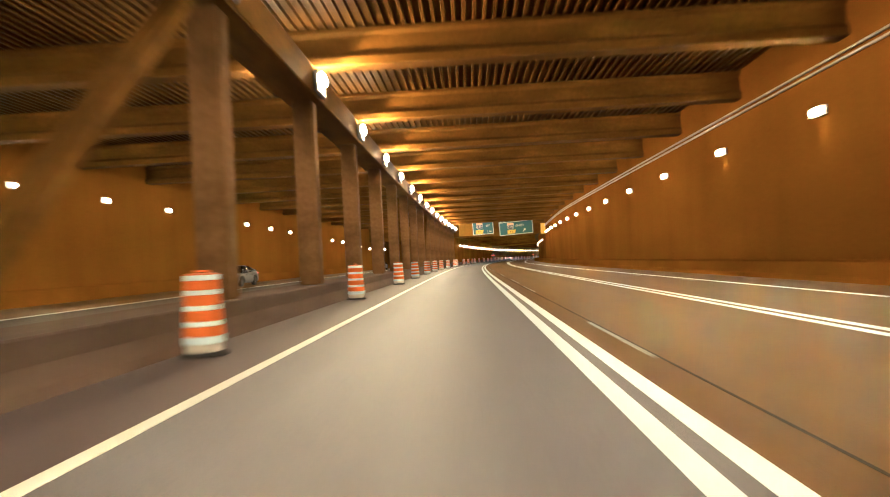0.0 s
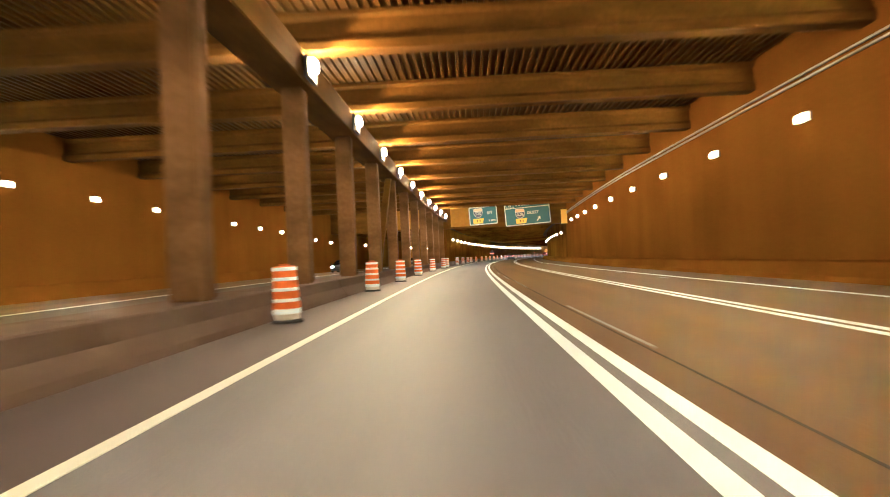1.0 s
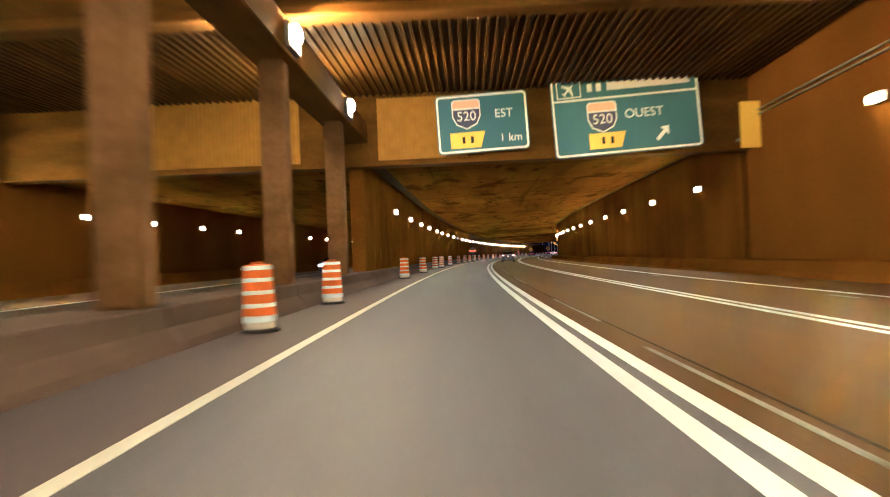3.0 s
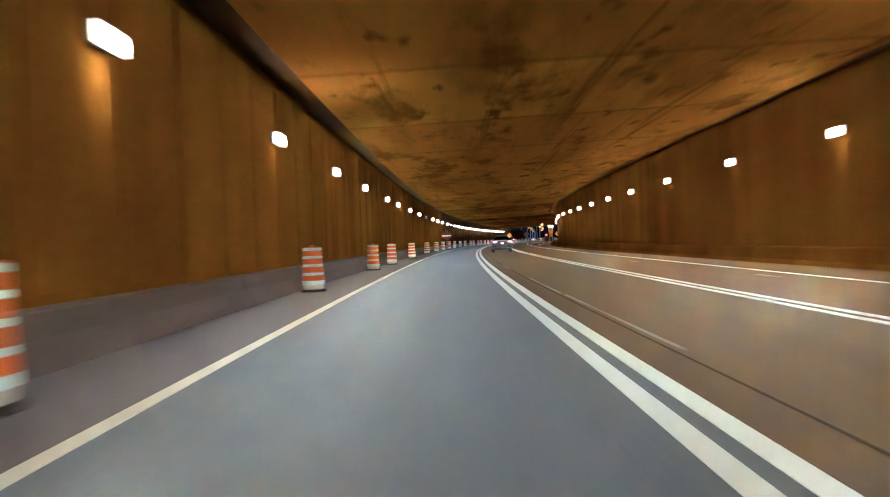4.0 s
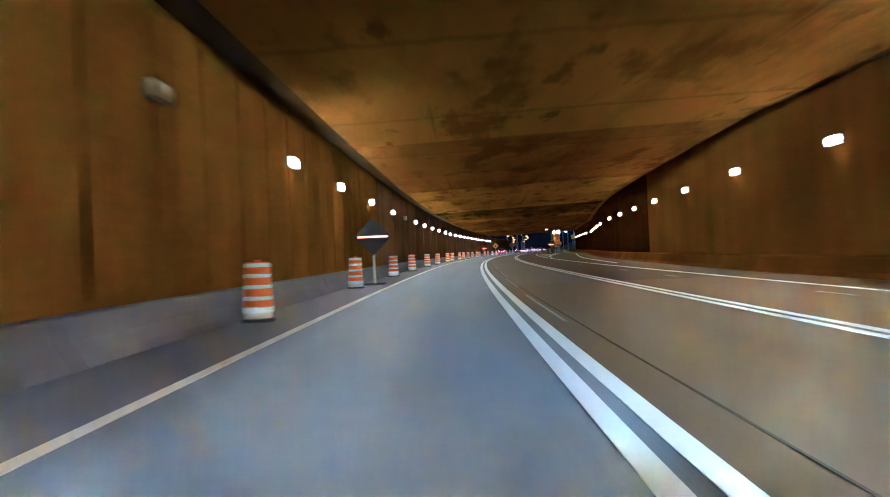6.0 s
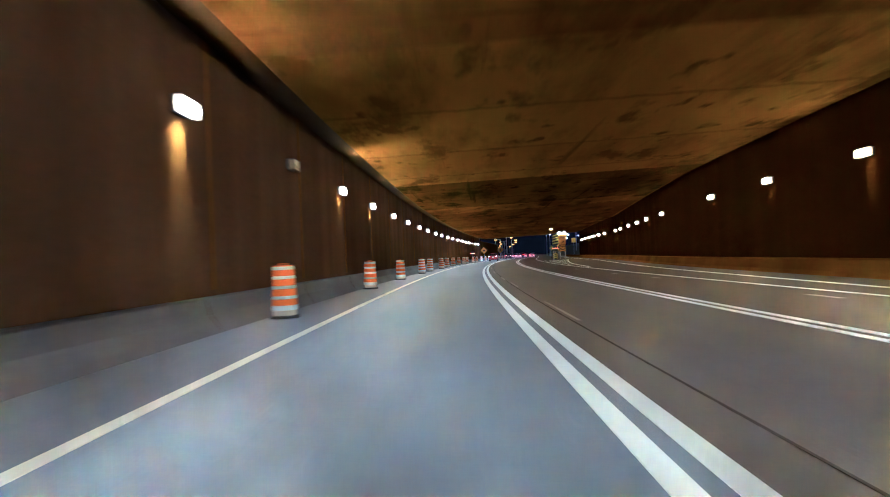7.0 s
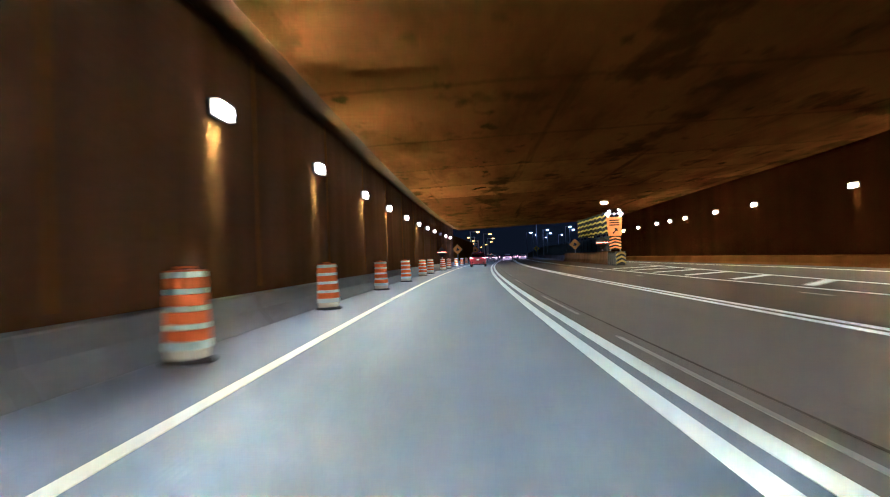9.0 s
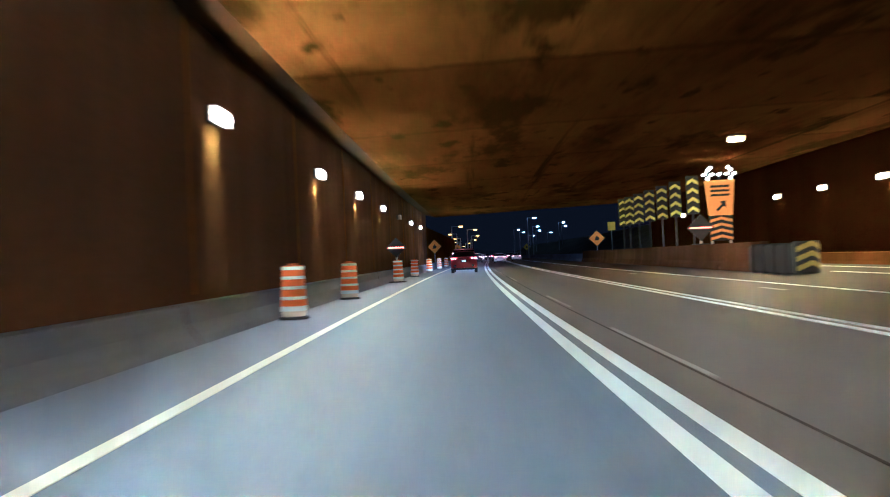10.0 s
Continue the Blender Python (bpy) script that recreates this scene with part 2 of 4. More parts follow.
# Sodium-lit copy: the lamps' orange is painted into the brown, besides wear streaks.
ASPHALT_FAR = surface("worn_sodium_brown_asphalt", (0.0484, 0.0236, 0.000581), (0.0747, 0.0364, 0.000896), (0.0977, 0.0476, 0.00117), (0.05, 0.5), (0.005, 0.75), 28, 0.45, 0.56, (0.34, 0.60), shine=0.07)
# Copy between headlight and sodium tones, the shift painted into grey-brown.
ASPHALT_MID = surface("worn_light_tinted_asphalt", (0.0538, 0.0395, 0.0224), (0.0831, 0.0609, 0.0346), (0.108, 0.0795, 0.0452), (0.05, 0.5), (0.005, 0.75), 28, 0.45, 0.56, (0.34, 0.60), shine=0.07, worn=((0.0627, 0.0335, 0.00668), (0.0966, 0.0516, 0.0103), (0.126, 0.0674, 0.0135), 80, 125))
# Later stretch of that lane, given the greyer headlit tone as its colour.
ASPHALT_MID_END = surface("worn_headlit_asphalt", (0.0515, 0.0476, 0.0485), (0.0794, 0.0735, 0.0748), (0.104, 0.096, 0.0977), (0.05, 0.5), (0.005, 0.75), 28, 0.45, 0.56, (0.34, 0.60), shine=0.07)
GROUND = surface("dark_verge", (0.03, 0.03, 0.025), (0.05, 0.05, 0.04), (0.08, 0.075, 0.06), (0.1, 0.1), (0.3, 0.3), 6, 0.5, 0.95)
WHITE_LINE = surface("white_road_paint", (0.56, 0.66, 0.84), (0.70, 0.82, 1.0), (0.76, 0.87, 1.0), (0.5, 3.0), (0.1, 9.0), 20, 0.2, 0.6, (0.2, 0.5), shine=0.25)
YELLOW_LINE = surface("yellow_road_paint", (0.48, 0.51, 0.50), (0.62, 0.66, 0.64), (0.68, 0.72, 0.70), (0.5, 3.0), (0.1, 9.0), 20, 0.2, 0.6, (0.2, 0.5), shine=0.25)
SEAM = surface("bitumen_seam", (0.035, 0.030, 0.025), (0.05, 0.043, 0.036), (0.065, 0.056, 0.047), (0.4, 1), (0.1, 3), 20, 0.3, 0.8)
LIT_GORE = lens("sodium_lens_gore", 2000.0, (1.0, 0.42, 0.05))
LIT_RIB = lens("sodium_lens_ribbed_wall", GLOW_RIB)
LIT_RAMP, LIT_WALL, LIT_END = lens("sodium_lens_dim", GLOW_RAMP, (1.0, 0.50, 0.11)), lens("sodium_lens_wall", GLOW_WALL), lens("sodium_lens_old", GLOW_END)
LIT_OPEN, LIT_LOW, LIT_FAR = glow("sodium_lens_bright", LAMP, GLOW_OPEN), lens("sodium_lens", GLOW_LOW), lens("sodium_lens_far", GLOW_FAR)
DEAD_LENS = plain("dead_lamp_glass", (0.35, 0.30, 0.22), 0.25)
METAL = plain("grey_galvanised_metal", (0.32, 0.31, 0.30), 0.45, 0.8)
# Yellow lamplight on the metal panels is put into their paint colour.
PANEL_STEEL = plain("yellow_lit_panel_paint", (0.26, 0.14, 0.004), 0.6, 0, 0.3, 3, 0.1)
DARK_METAL = plain("dark_housing_paint", (0.09, 0.085, 0.08), 0.5)
ORANGE = plain("orange_plastic", (0.54, 0.135, 0.002), 0.55, 0, 0.14, 6.0, 0.1)
WHITE_BAND = plain("white_reflective_band", (0.66, 0.82, 1.0), 0.4, 0, 0.05)
RUBBER = plain("black_rubber", (0.025, 0.025, 0.026), 0.85)
PALE_BASE = plain("pale_scuffed_plastic", (0.55, 0.54, 0.52), 0.6, 0, 0.2)
SIGN_GREEN = plain("green_sign_sheeting", (0.045, 0.135, 0.205), 0.45, 0, 0.08, 2)
SIGN_WHITE = plain("white_sign_sheeting", (0.82, 0.84, 0.86), 0.45, 0, 0.04)
SIGN_YELLOW = plain("yellow_sign_sheeting", (0.90, 0.62, 0.03), 0.45, 0, 0.06)
SIGN_ORANGE = plain("orange_sign_sheeting", (0.74, 0.30, 0.003), 0.45, 0, 0.06)
SIGN_BLUE = plain("dull_blue_shield_sheeting", (0.055, 0.06, 0.15), 0.45, 0, 0.06)
# Glare on the red crown is put into this pale colour.
SIGN_RED = plain("glare_pale_red_shield_sheeting", (0.80, 0.50, 0.32), 0.45, 0, 0.06)
BLACK = plain("black_sheeting", (0.012, 0.012, 0.012), 0.5)
LIME = plain("fluorescent_yellow_sheeting", (0.58, 0.54, 0.012), 0.4, 0, 0.08)
# Shaded copy of the yellow: the cushion's unlit look is in the colour.
LIME_SHADED = plain("shaded_yellow_sheeting", (0.26, 0.22, 0.012), 0.6, 0, 0.3, 4)
GLASS = plain("tinted_car_glass", (0.012, 0.012, 0.014), 0.06, 0, 0.0)
CHROME = plain("bright_trim", (0.6, 0.6, 0.6), 0.15, 1.0)
GREY_PAINT = car_paint("grey_metallic_car_paint", (0.075, 0.098, 0.135), 0.7)
RED_PAINT = car_paint("red_car_paint", (0.26, 0.010, 0.012), 0.1)
DARK_PAINT = car_paint("dark_car_paint", (0.03, 0.032, 0.04), 0.2)
WHITE_PAINT = car_paint("white_car_paint", (0.7, 0.7, 0.7), 0.0)
TAIL_GLASS = glow("tail_lamp_red", (1.0, 0.02, 0.012), 0.55)
TAIL_CORE = glow("brake_lamp_core", (1.0, 0.30, 0.22), 12.0)
HEAD_GLASS = glow("headlamp_white", (1.0, 0.88, 0.68), 45.0)
# Light falling on the plate is put in as a faint glow of its own.
PLATE = glow("glowing_number_plate", (0.85, 0.78, 0.62), 0.11)
ARROW_BULB = glow("amber_arrow_bulb", (1.0, 0.62, 0.25), 40.0)
WHITE_LAMP = glow("white_street_lamp", (1.0, 0.88, 0.66), 6.0)
AMBER_LAMP = glow("amber_street_lamp", (1.0, 0.36, 0.03), 1.6)


# ---- building blocks ----
def finish(name, bm, mat, smooth=False):
    mesh = bpy.data.meshes.new(name)
    bmesh.ops.recalc_face_normals(bm, faces=bm.faces)
    bm.transform(Matrix.Scale(PLAN, 4))
    bm.to_mesh(mesh)
    bm.free()
    mesh.materials.append(mat)
    if smooth:
        for p in mesh.polygons:
            p.use_smooth = True
    return mesh


def part(name, bm, mat, parent, label="", smooth=False):
    ob = new(name, finish(name, bm, mat, smooth))
    ob.parent = parent
    return tagged(ob, label)


def thing(name, label, category, group="", kind="", m=None):
    ob = new(name)
    ob.empty_display_size = 0.2
    if m is not None:
        ob.matrix_basis = m
    return tagged(ob, label, category, group, kind)


def box(bm, x0, x1, y0, y1, z0, z1, bevel=0.0):
    made = bmesh.ops.create_cube(bm, size=1.0, matrix=Matrix.LocRotScale(((x0 + x1) / 2, (y0 + y1) / 2, (z0 + z1) / 2), None, (abs(x1 - x0), abs(y1 - y0), abs(z1 - z0))))
    if bevel:
        edges = list({e for v in made["verts"] for e in v.link_edges})
        bmesh.ops.bevel(bm, geom=edges, offset=bevel, segments=2, affect="EDGES", clamp_overlap=True)
    return bm


def boxes(*dims, bevel=0.0):
    bm = bmesh.new()
    for d in dims:
        box(bm, *d, bevel=bevel)
    return bm


def turned(profile, n=20):
    """A body of revolution about z from rows of (radius, height)."""
    bm = bmesh.new()
    rings = []
    for r, z in profile:
        rings.append([bm.verts.new((r * math.cos(2 * math.pi * i / n), r * math.sin(2 * math.pi * i / n), z)) for i in range(n)])
    for a, b in zip(rings, rings[1:]):
        for i in range(n):
            bm.faces.new((a[i], a[(i + 1) % n], b[(i + 1) % n], b[i]))
    bm.faces.new(rings[0][::-1])
    bm.faces.new(rings[-1])
    return bm


def loft(rings):
    bm = bmesh.new()
    made = [[bm.verts.new(p) for p in ring] for ring in rings]
    n = len(made[0])
    for a, b in zip(made, made[1:]):
        for i in range(n):
            bm.faces.new((a[i], a[(i + 1) % n], b[(i + 1) % n], b[i]))
    bm.faces.new(made[0][::-1])
    bm.faces.new(made[-1])
    return bm


def plate_mesh(points, y0, y1):
    """A flat outline of (x, z) points with a thickness from y0 to y1."""
    bm = bmesh.new()
    a = [bm.verts.new((x, y0, z)) for x, z in points]
    b = [bm.verts.new((x, y1, z)) for x, z in points]
    n = len(points)
    for i in range(n):
        bm.faces.new((a[i], a[(i + 1) % n], b[(i + 1) % n], b[i]))
    bm.faces.new(a[::-1])
    bm.faces.new(b)
    return bm


def along(profile, s0, s1, step=3.0, shift=None, loop=True):
    """Sweeps an outline of (x, z) points along the road; UVs hold metres along and round it."""
    bm = bmesh.new()
    uv = bm.loops.layers.uv.new("UVMap")
    count = max(1, round((s1 - s0) / step))
    rows = []
    run = [0.0]
    for (xa, za), (xb, zb) in zip(profile, profile[1:] + profile[:1]):
        run.append(run[-1] + math.hypot(xb - xa, zb - za))
    for i in range(count + 1):
        s = s0 + (s1 - s0) * i / count
        d = shift(s) if shift else 0.0
        rows.append((s, [bm.verts.new(place(s, x + d, z)) for x, z in profile]))
    n = len(profile)
    for (sa, a), (sb, b) in zip(rows, rows[1:]):
        for i in range(n if loop else n - 1):
            f = bm.faces.new((a[i], a[(i + 1) % n], b[(i + 1) % n], b[i]))
            for lp, c in zip(f.loops, ((sa, run[i]), (sa, run[i + 1]), (sb, run[i + 1]), (sb, run[i]))):
                lp[uv].uv = c
    if loop:
        for row in (rows[0][1][::-1], rows[-1][1]):
            f = bm.faces.new(row)
            for lp in f.loops:
                lp[uv].uv = (lp.vert.co.x, lp.vert.co.z)
    return bm


def structure(name, bm, mat, label, category, smooth=False, parent=None):
    ob = new(name, finish(name, bm, mat, smooth))
    ob.parent = parent
    return tagged(ob, label, category, kind="structure") if parent is None else ob


def flat(x0, x1, z=0.0, thick=0.0):
    return [(x0, z), (x1, z)] if not thick else [(x0, z - thick), (x1, z - thick), (x1, z), (x0, z)]


def box_uv(bm, along_axis=0):
    """UVs in metres for straight pieces, by each face's main direction."""
    uv = bm.loops.layers.uv.verify()
    bm.normal_update()
    for f in bm.faces:
        a = [abs(c) for c in f.normal]
        k = a.index(max(a))
        i, j = [(1, 2), (0, 2), (0, 1)][k]
        for lp in f.loops:
            lp[uv].uv = (lp.vert.co[i], lp.vert.co[j])
    return bm


# ---- the tunnel's lines ----
S_BACK, S_PORTAL, S_EXIT = -45.0, 103.4, 321.0
LEFT_WALL = -3.85
FAR_WALL = -17.4


def right_wall(s):
    """Distance of the right-hand wall from the road's line; it swings out to the exit ramp."""
    return float(np.interp(s, [-200, 68, 103, 105, 180, 218, 246, 268, 900], [9.66, 9.66, 10.3, 10.2, 10.2, 12.5, 14.9, 16.5, 16.5]))


def soffit(x):
    return 4.44 + 0.03 * (x - LEFT_WALL)


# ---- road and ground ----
structure("road_near_lane", along(flat(-2.0, 1.31, 0.0), S_BACK, 700, 4, loop=False), ASPHALT_NEAR, "asphalt lane in headlight-tinted grey between yellow line and double white lines", "road")
structure("road_shoulder", along(flat(-3.45, -2.0, 0.0), S_BACK, 700, 4, loop=False), ASPHALT_SHOULDER, "asphalt shoulder in headlight-tinted grey with barrels beside the median barrier", "road")


def right_lanes(s0, s1, cols=9):
    bm = bmesh.new()
    uv = bm.loops.layers.uv.new("UVMap")
    rows = []
    for i in range(round((s1 - s0) / 3) + 1):
        s = s0 + 3.0 * i
        w = right_wall(s) + (6 if s > S_EXIT else 0.3)
        rows.append((s, [(bm.verts.new(place(s, 4.42 + (w - 4.42) * j / cols, 0.0)), 4.42 + (w - 4.42) * j / cols) for j in range(cols + 1)]))
    for (sa, a), (sb, b) in zip(rows, rows[1:]):
        for j in range(cols):
            f = bm.faces.new((a[j][0], a[j + 1][0], b[j + 1][0], b[j][0]))
            for lp, c in zip(f.loops, ((sa, a[j][1]), (sa, a[j + 1][1]), (sb, b[j + 1][1]), (sb, b[j][1]))):
                lp[uv].uv = c
    return bm


structure("road_second_lane", along(flat(1.31, 4.42, 0.0), S_BACK, 177, 4, loop=False), ASPHALT_MID, "worn asphalt lane in light-tinted grey-brown between two pairs of white lines", "road")
structure("road_second_exit", along(flat(1.31, 4.42, 0.0), 177, 700, 4, loop=False), ASPHALT_MID_END, "worn asphalt lane in headlight-tinted grey between two pairs of white lines", "road")
structure("road_right_lanes", right_lanes(S_BACK, 177.0), ASPHALT_FAR, "worn asphalt lanes in sodium-tinted brown beside the tunnel wall", "road")
structure("road_right_exit", right_lanes(177.0, 702.0), ASPHALT_END, "asphalt lanes darkened to dim-lit grey towards the exit ramp", "road")
structure("road_opposite", along(flat(FAR_WALL - 0.2, -11.8, -0.01), S_BACK, 700, 4, loop=False), ASPHALT_FAR, "asphalt of the opposite carriageway behind the columns", "road")
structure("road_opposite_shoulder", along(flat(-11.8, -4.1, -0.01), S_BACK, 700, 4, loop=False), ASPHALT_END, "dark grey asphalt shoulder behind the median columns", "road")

bm = bmesh.new()
uv = bm.loops.layers.uv.new("UVMap")
quad = [bm.verts.new(c) for c in ((-1500, -700, -0.15), (1700, -700, -0.15), (1700, 2600, -0.15), (-1500, 2600, -0.15))]
f = bm.faces.new(quad)
for lp in f.loops:
    lp[uv].uv = lp.vert.co.xy
structure("ground", bm, GROUND, "dark open ground beyond the tunnel mouth", "ground")


def stripe(name, x, width, s0, s1, mat, label, shift=None, step=3.0):
    return structure(name, along([(x - width / 2, 0.001), (x + width / 2, 0.001), (x + width / 2, 0.006), (x - width / 2, 0.006)], s0, s1, step, shift), mat, label, "road marking")


stripe("lane_line_yellow", -2.0, 0.13, S_BACK, 640, YELLOW_LINE, "solid yellow edge line beside the orange barrels")
stripe("lane_line_opposite", -11.75, 0.16, S_BACK, S_EXIT, YELLOW_LINE, "yellow edge line of the opposite carriageway")
stripe("lane_line_double_inner", 1.05, 0.145, S_BACK, 640, WHITE_LINE, "solid white line, one of a painted pair")
stripe("lane_line_double_outer", 1.31, 0.145, S_BACK, 640, WHITE_LINE, "solid white line, one of a painted pair")
stripe("lane_line_right_inner", 4.22, 0.12, S_BACK, 640, WHITE_LINE, "solid white line, one of a painted pair, right of the second lane")
stripe("lane_line_right_outer", 4.46, 0.12, S_BACK, 640, WHITE_LINE, "solid white line, one of a painted pair, right of the second lane")
stripe("lane_line_edge", 0.0, 0.12, S_BACK, 640, WHITE_LINE, "thin white edge line along the right shoulder", lambda s: float(np.interp(s, [-200, 100, 130, 200, 640], [6.85, 6.95, 7.45, 7.45, 7.6])))
FADED = surface("faded_road_paint", (0.16, 0.17, 0.18), (0.26, 0.27, 0.28), (0.36, 0.37, 0.38), (0.5, 2.0), (0.3, 6.0), 18, 0.3, 0.7)
for i in range(34):
    s = 6.0 + 9.4 * i + 2.2 * math.sin(1.9 * i)
    stripe("faded_line", 1.72 + 0.14 * math.sin(0.7 * i), 0.05, s, s + 3.2 + 2.4 * math.sin(2.7 * i) ** 2, FADED, "thin worn streak of an older road marking")
    stripe("faded_dash", 6.55 + 0.12 * math.sin(1.3 * i), 0.10, s + 2, s + 3.1, FADED, "short worn dash on the right-hand lane")
stripe("road_seam", 1.76, 0.02, S_BACK, 640, SEAM, "dark bitumen seam between two strips of asphalt")

# gore hatching before the exit ramp
gore_left = lambda s: float(np.interp(s, [228, 290], [7.75, 8.0]))
gore_right = lambda s: float(np.interp(s, [228, 245, 282], [7.9, 8.7, 11.6]))
stripe("gore_line", 0.0, 0.14, 229, 286, WHITE_LINE, "white line along the ramp side of the hatched gore", gore_right)
for i in range(9):
    s = 240 + 4.6 * i
    bm = bmesh.new()
    uv = bm.loops.layers.uv.new("UVMap")
    corners = [(s, gore_left(s) + 0.05), (s + 0.5, gore_left(s) + 0.05), (s + 2.6, gore_right(s + 2.6) - 0.1), (s + 1.9, gore_right(s + 1.9) - 0.1)]
    f = bm.faces.new([bm.verts.new(place(a, b, 0.006)) for a, b in corners])
    for lp, c in zip(f.loops, corners):
        lp[uv].uv = c
    f2 = bmesh.ops.extrude_face_region(bm, geom=[f])
    for v in [g for g in f2["geom"] if isinstance(g, bmesh.types.BMVert)]:
        v.co.z = 0.001
    structure("gore_hatch", bm, WHITE_LINE, "white diagonal hatch stripe painted on the gore", "road marking")
stripe("ramp_line", 0.0, 0.14, 196, 420, WHITE_LINE, "white edge line of the exit ramp along the wall", lambda s: right_wall(s) - 2.6)

# ---- barriers ----
barrier_left = thing("barrier_left", "low sloped concrete median barrier in long joined segments, scuffed grey", "barrier", kind="structure")
s = S_BACK
while s < 420:
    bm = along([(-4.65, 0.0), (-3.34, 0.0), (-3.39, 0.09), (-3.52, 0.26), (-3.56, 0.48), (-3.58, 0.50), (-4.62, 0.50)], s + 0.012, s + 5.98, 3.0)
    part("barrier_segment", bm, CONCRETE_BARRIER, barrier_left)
    s += 6.0
structure("barrier_right", along([(-1.15, 0.0), (-1.02, 0.12), (-0.92, 0.44), (-0.88, 0.46), (0.02, 0.46), (0.02, 0.0)], S_BACK, S_PORTAL, 3.0, right_wall), CONCRETE_WALL,
          "low concrete ledge along the foot of the tall wall", "barrier")
structure("barrier_low", along([(-1.15, 0.0), (-1.02, 0.12), (-0.92, 0.44), (-0.88, 0.46), (0.02, 0.46), (0.02, 0.0)], S_PORTAL + 0.02, 198, 3.0, right_wall), CONCRETE_OLD,
          "low concrete ledge along the foot of the sooty wall", "barrier")
structure("barrier_ramp", along([(-1.15, 0.0), (-1.02, 0.12), (-0.92, 0.44), (-0.88, 0.46), (0.02, 0.46), (0.02, 0.0)], 198.02, S_EXIT + 60, 3.0, right_wall), CONCRETE_OLD,
          "low sooty concrete ledge along the ramp wall", "barrier")
structure("barrier_opposite", along([(FAR_WALL - 0.02, -0.01), (FAR_WALL + 0.9, -0.01), (FAR_WALL + 0.75, 0.6), (FAR_WALL - 0.02, 0.6)], S_BACK, S_EXIT, 4.0), CONCRETE_WALL,
          "low concrete ledge along the far wall of the opposite carriageway", "barrier")

# ---- the high part with open beams ----
structure("wall_right_high", along([(0, -0.1), (0.6, -0.1), (0.6, 7.4), (0, 7.4)], S_BACK, S_PORTAL + 0.3, 3.0, right_wall), CONCRETE_WALL, "tall stained concrete tunnel wall lit orange by sodium lamps", "wall")
structure("wall_opposite", along([(FAR_WALL - 0.6, -0.1), (FAR_WALL, -0.1), (FAR_WALL, 7.4), (FAR_WALL - 0.6, 7.4)], S_BACK, S_EXIT, 4.0), CONCRETE_WALL,
          "stained concrete wall beyond the opposite carriageway", "wall")
profile = []
x = FAR_WALL
while x < 10.1:
    profile += [(x, 6.98), (x + 0.13, 6.98), (x + 0.155, 6.90), (x + 0.225, 6.90)]
    x += 0.25
bm = along(profile + [(x, 6.98), (x, 7.4), (FAR_WALL, 7.4)], S_BACK, S_PORTAL, 7.0)
structure("ceiling_deck", bm, DECK, "ribbed metal roof deck, soiled brown, above the concrete beams", "ceiling")
# Unseen end wall, added to close the tunnel behind the start.
structure("wall_behind", along([(FAR_WALL, 0.0), (9.66, 0.0), (9.66, 7.4), (FAR_WALL, 7.4)], S_BACK - 0.4, S_BACK, 1.0), CONCRETE_WALL, "added plain concrete wall closing the unseen tunnel end", "wall")
structure("beam_median", along([(-4.40, 5.22), (-3.53, 5.22), (-3.50, 5.25), (-3.50, 5.94), (-4.40, 5.94)], S_BACK, S_PORTAL, 3.0), CONCRETE_BEAM,
          "long concrete header beam carried by the row of columns", "beam")


def cross_beam():
    bm = bmesh.new()
    x0, x1 = FAR_WALL + 0.02, 10.2
    pts = [(-0.30, 5.95), (0.30, 5.95), (0.32, 5.98), (0.32, 6.16), (0.20, 6.28), (0.20, 6.70), (0.30, 6.80), (0.30, 6.895), (-0.30, 6.895), (-0.30, 6.80), (-0.20, 6.70), (-0.20, 6.28), (-0.32, 6.16), (-0.32, 5.98)]
    a = [bm.verts.new((x0, y, z)) for y, z in pts]
    b = [bm.verts.new((x1, y, z)) for y, z in pts]
    for i in range(len(pts)):
        bm.faces.new((a[i], a[(i + 1) % len(pts)], b[(i + 1) % len(pts)], b[i]))
    bm.faces.new(a[::-1])
    bm.faces.new(b)
    return finish("roof_beam", box_uv(bm), CONCRETE_BEAM)


beam_mesh = cross_beam()
for n in range(-9, 13):
    ob = new("roof_beam", beam_mesh)
    ob.matrix_basis = stand(16.65 + 6.36 * n, 0)
    tagged(ob, "precast concrete roof beam with a flanged foot, sooty and orange-lit", "beam", "roof beams of the tunnel")

bm = bmesh.new()
box(bm, -0.265, 0.265, -0.25, 0.25, 0.0, 4.72, 0.04)
column_mesh = finish("column", box_uv(bm), CONCRETE_COLUMN)
for n in range(-9, 14):
    ob = new("column", column_mesh)
    ob.matrix_basis = stand(16.9 + 6.36 * n, -3.95, 0.50)
    tagged(ob, "square concrete column with worn edges rising from the median barrier", "column", "median columns")

for foot in (4.23, 55.11):
    bm = bmesh.new()
    rings = []
    for s, z in ((foot + 0.45, 0.50), (foot + 5.55, 5.23)):
        rings.append([place(s + a, -3.95 + b, z) for a, b in ((-0.21, -0.15), (0.21, -0.15), (0.21, 0.15), (-0.21, 0.15))])
    bm.free()
    ob = new("brace", finish("brace", box_uv(loft(rings)), CONCRETE_BEAM))
    tagged(ob, "slanting concrete brace between two median columns", "brace", "slanting braces of the median")

for dz in (0.0, 0.16):
    structure("conduit_right", along([(-0.10, 5.42 + dz), (-0.04, 5.42 + dz), (-0.04, 5.48 + dz), (-0.10, 5.48 + dz)], S_BACK, S_PORTAL - 0.5, 3.0, right_wall), METAL,
              "long steel conduit clipped high along the wall", "conduit")

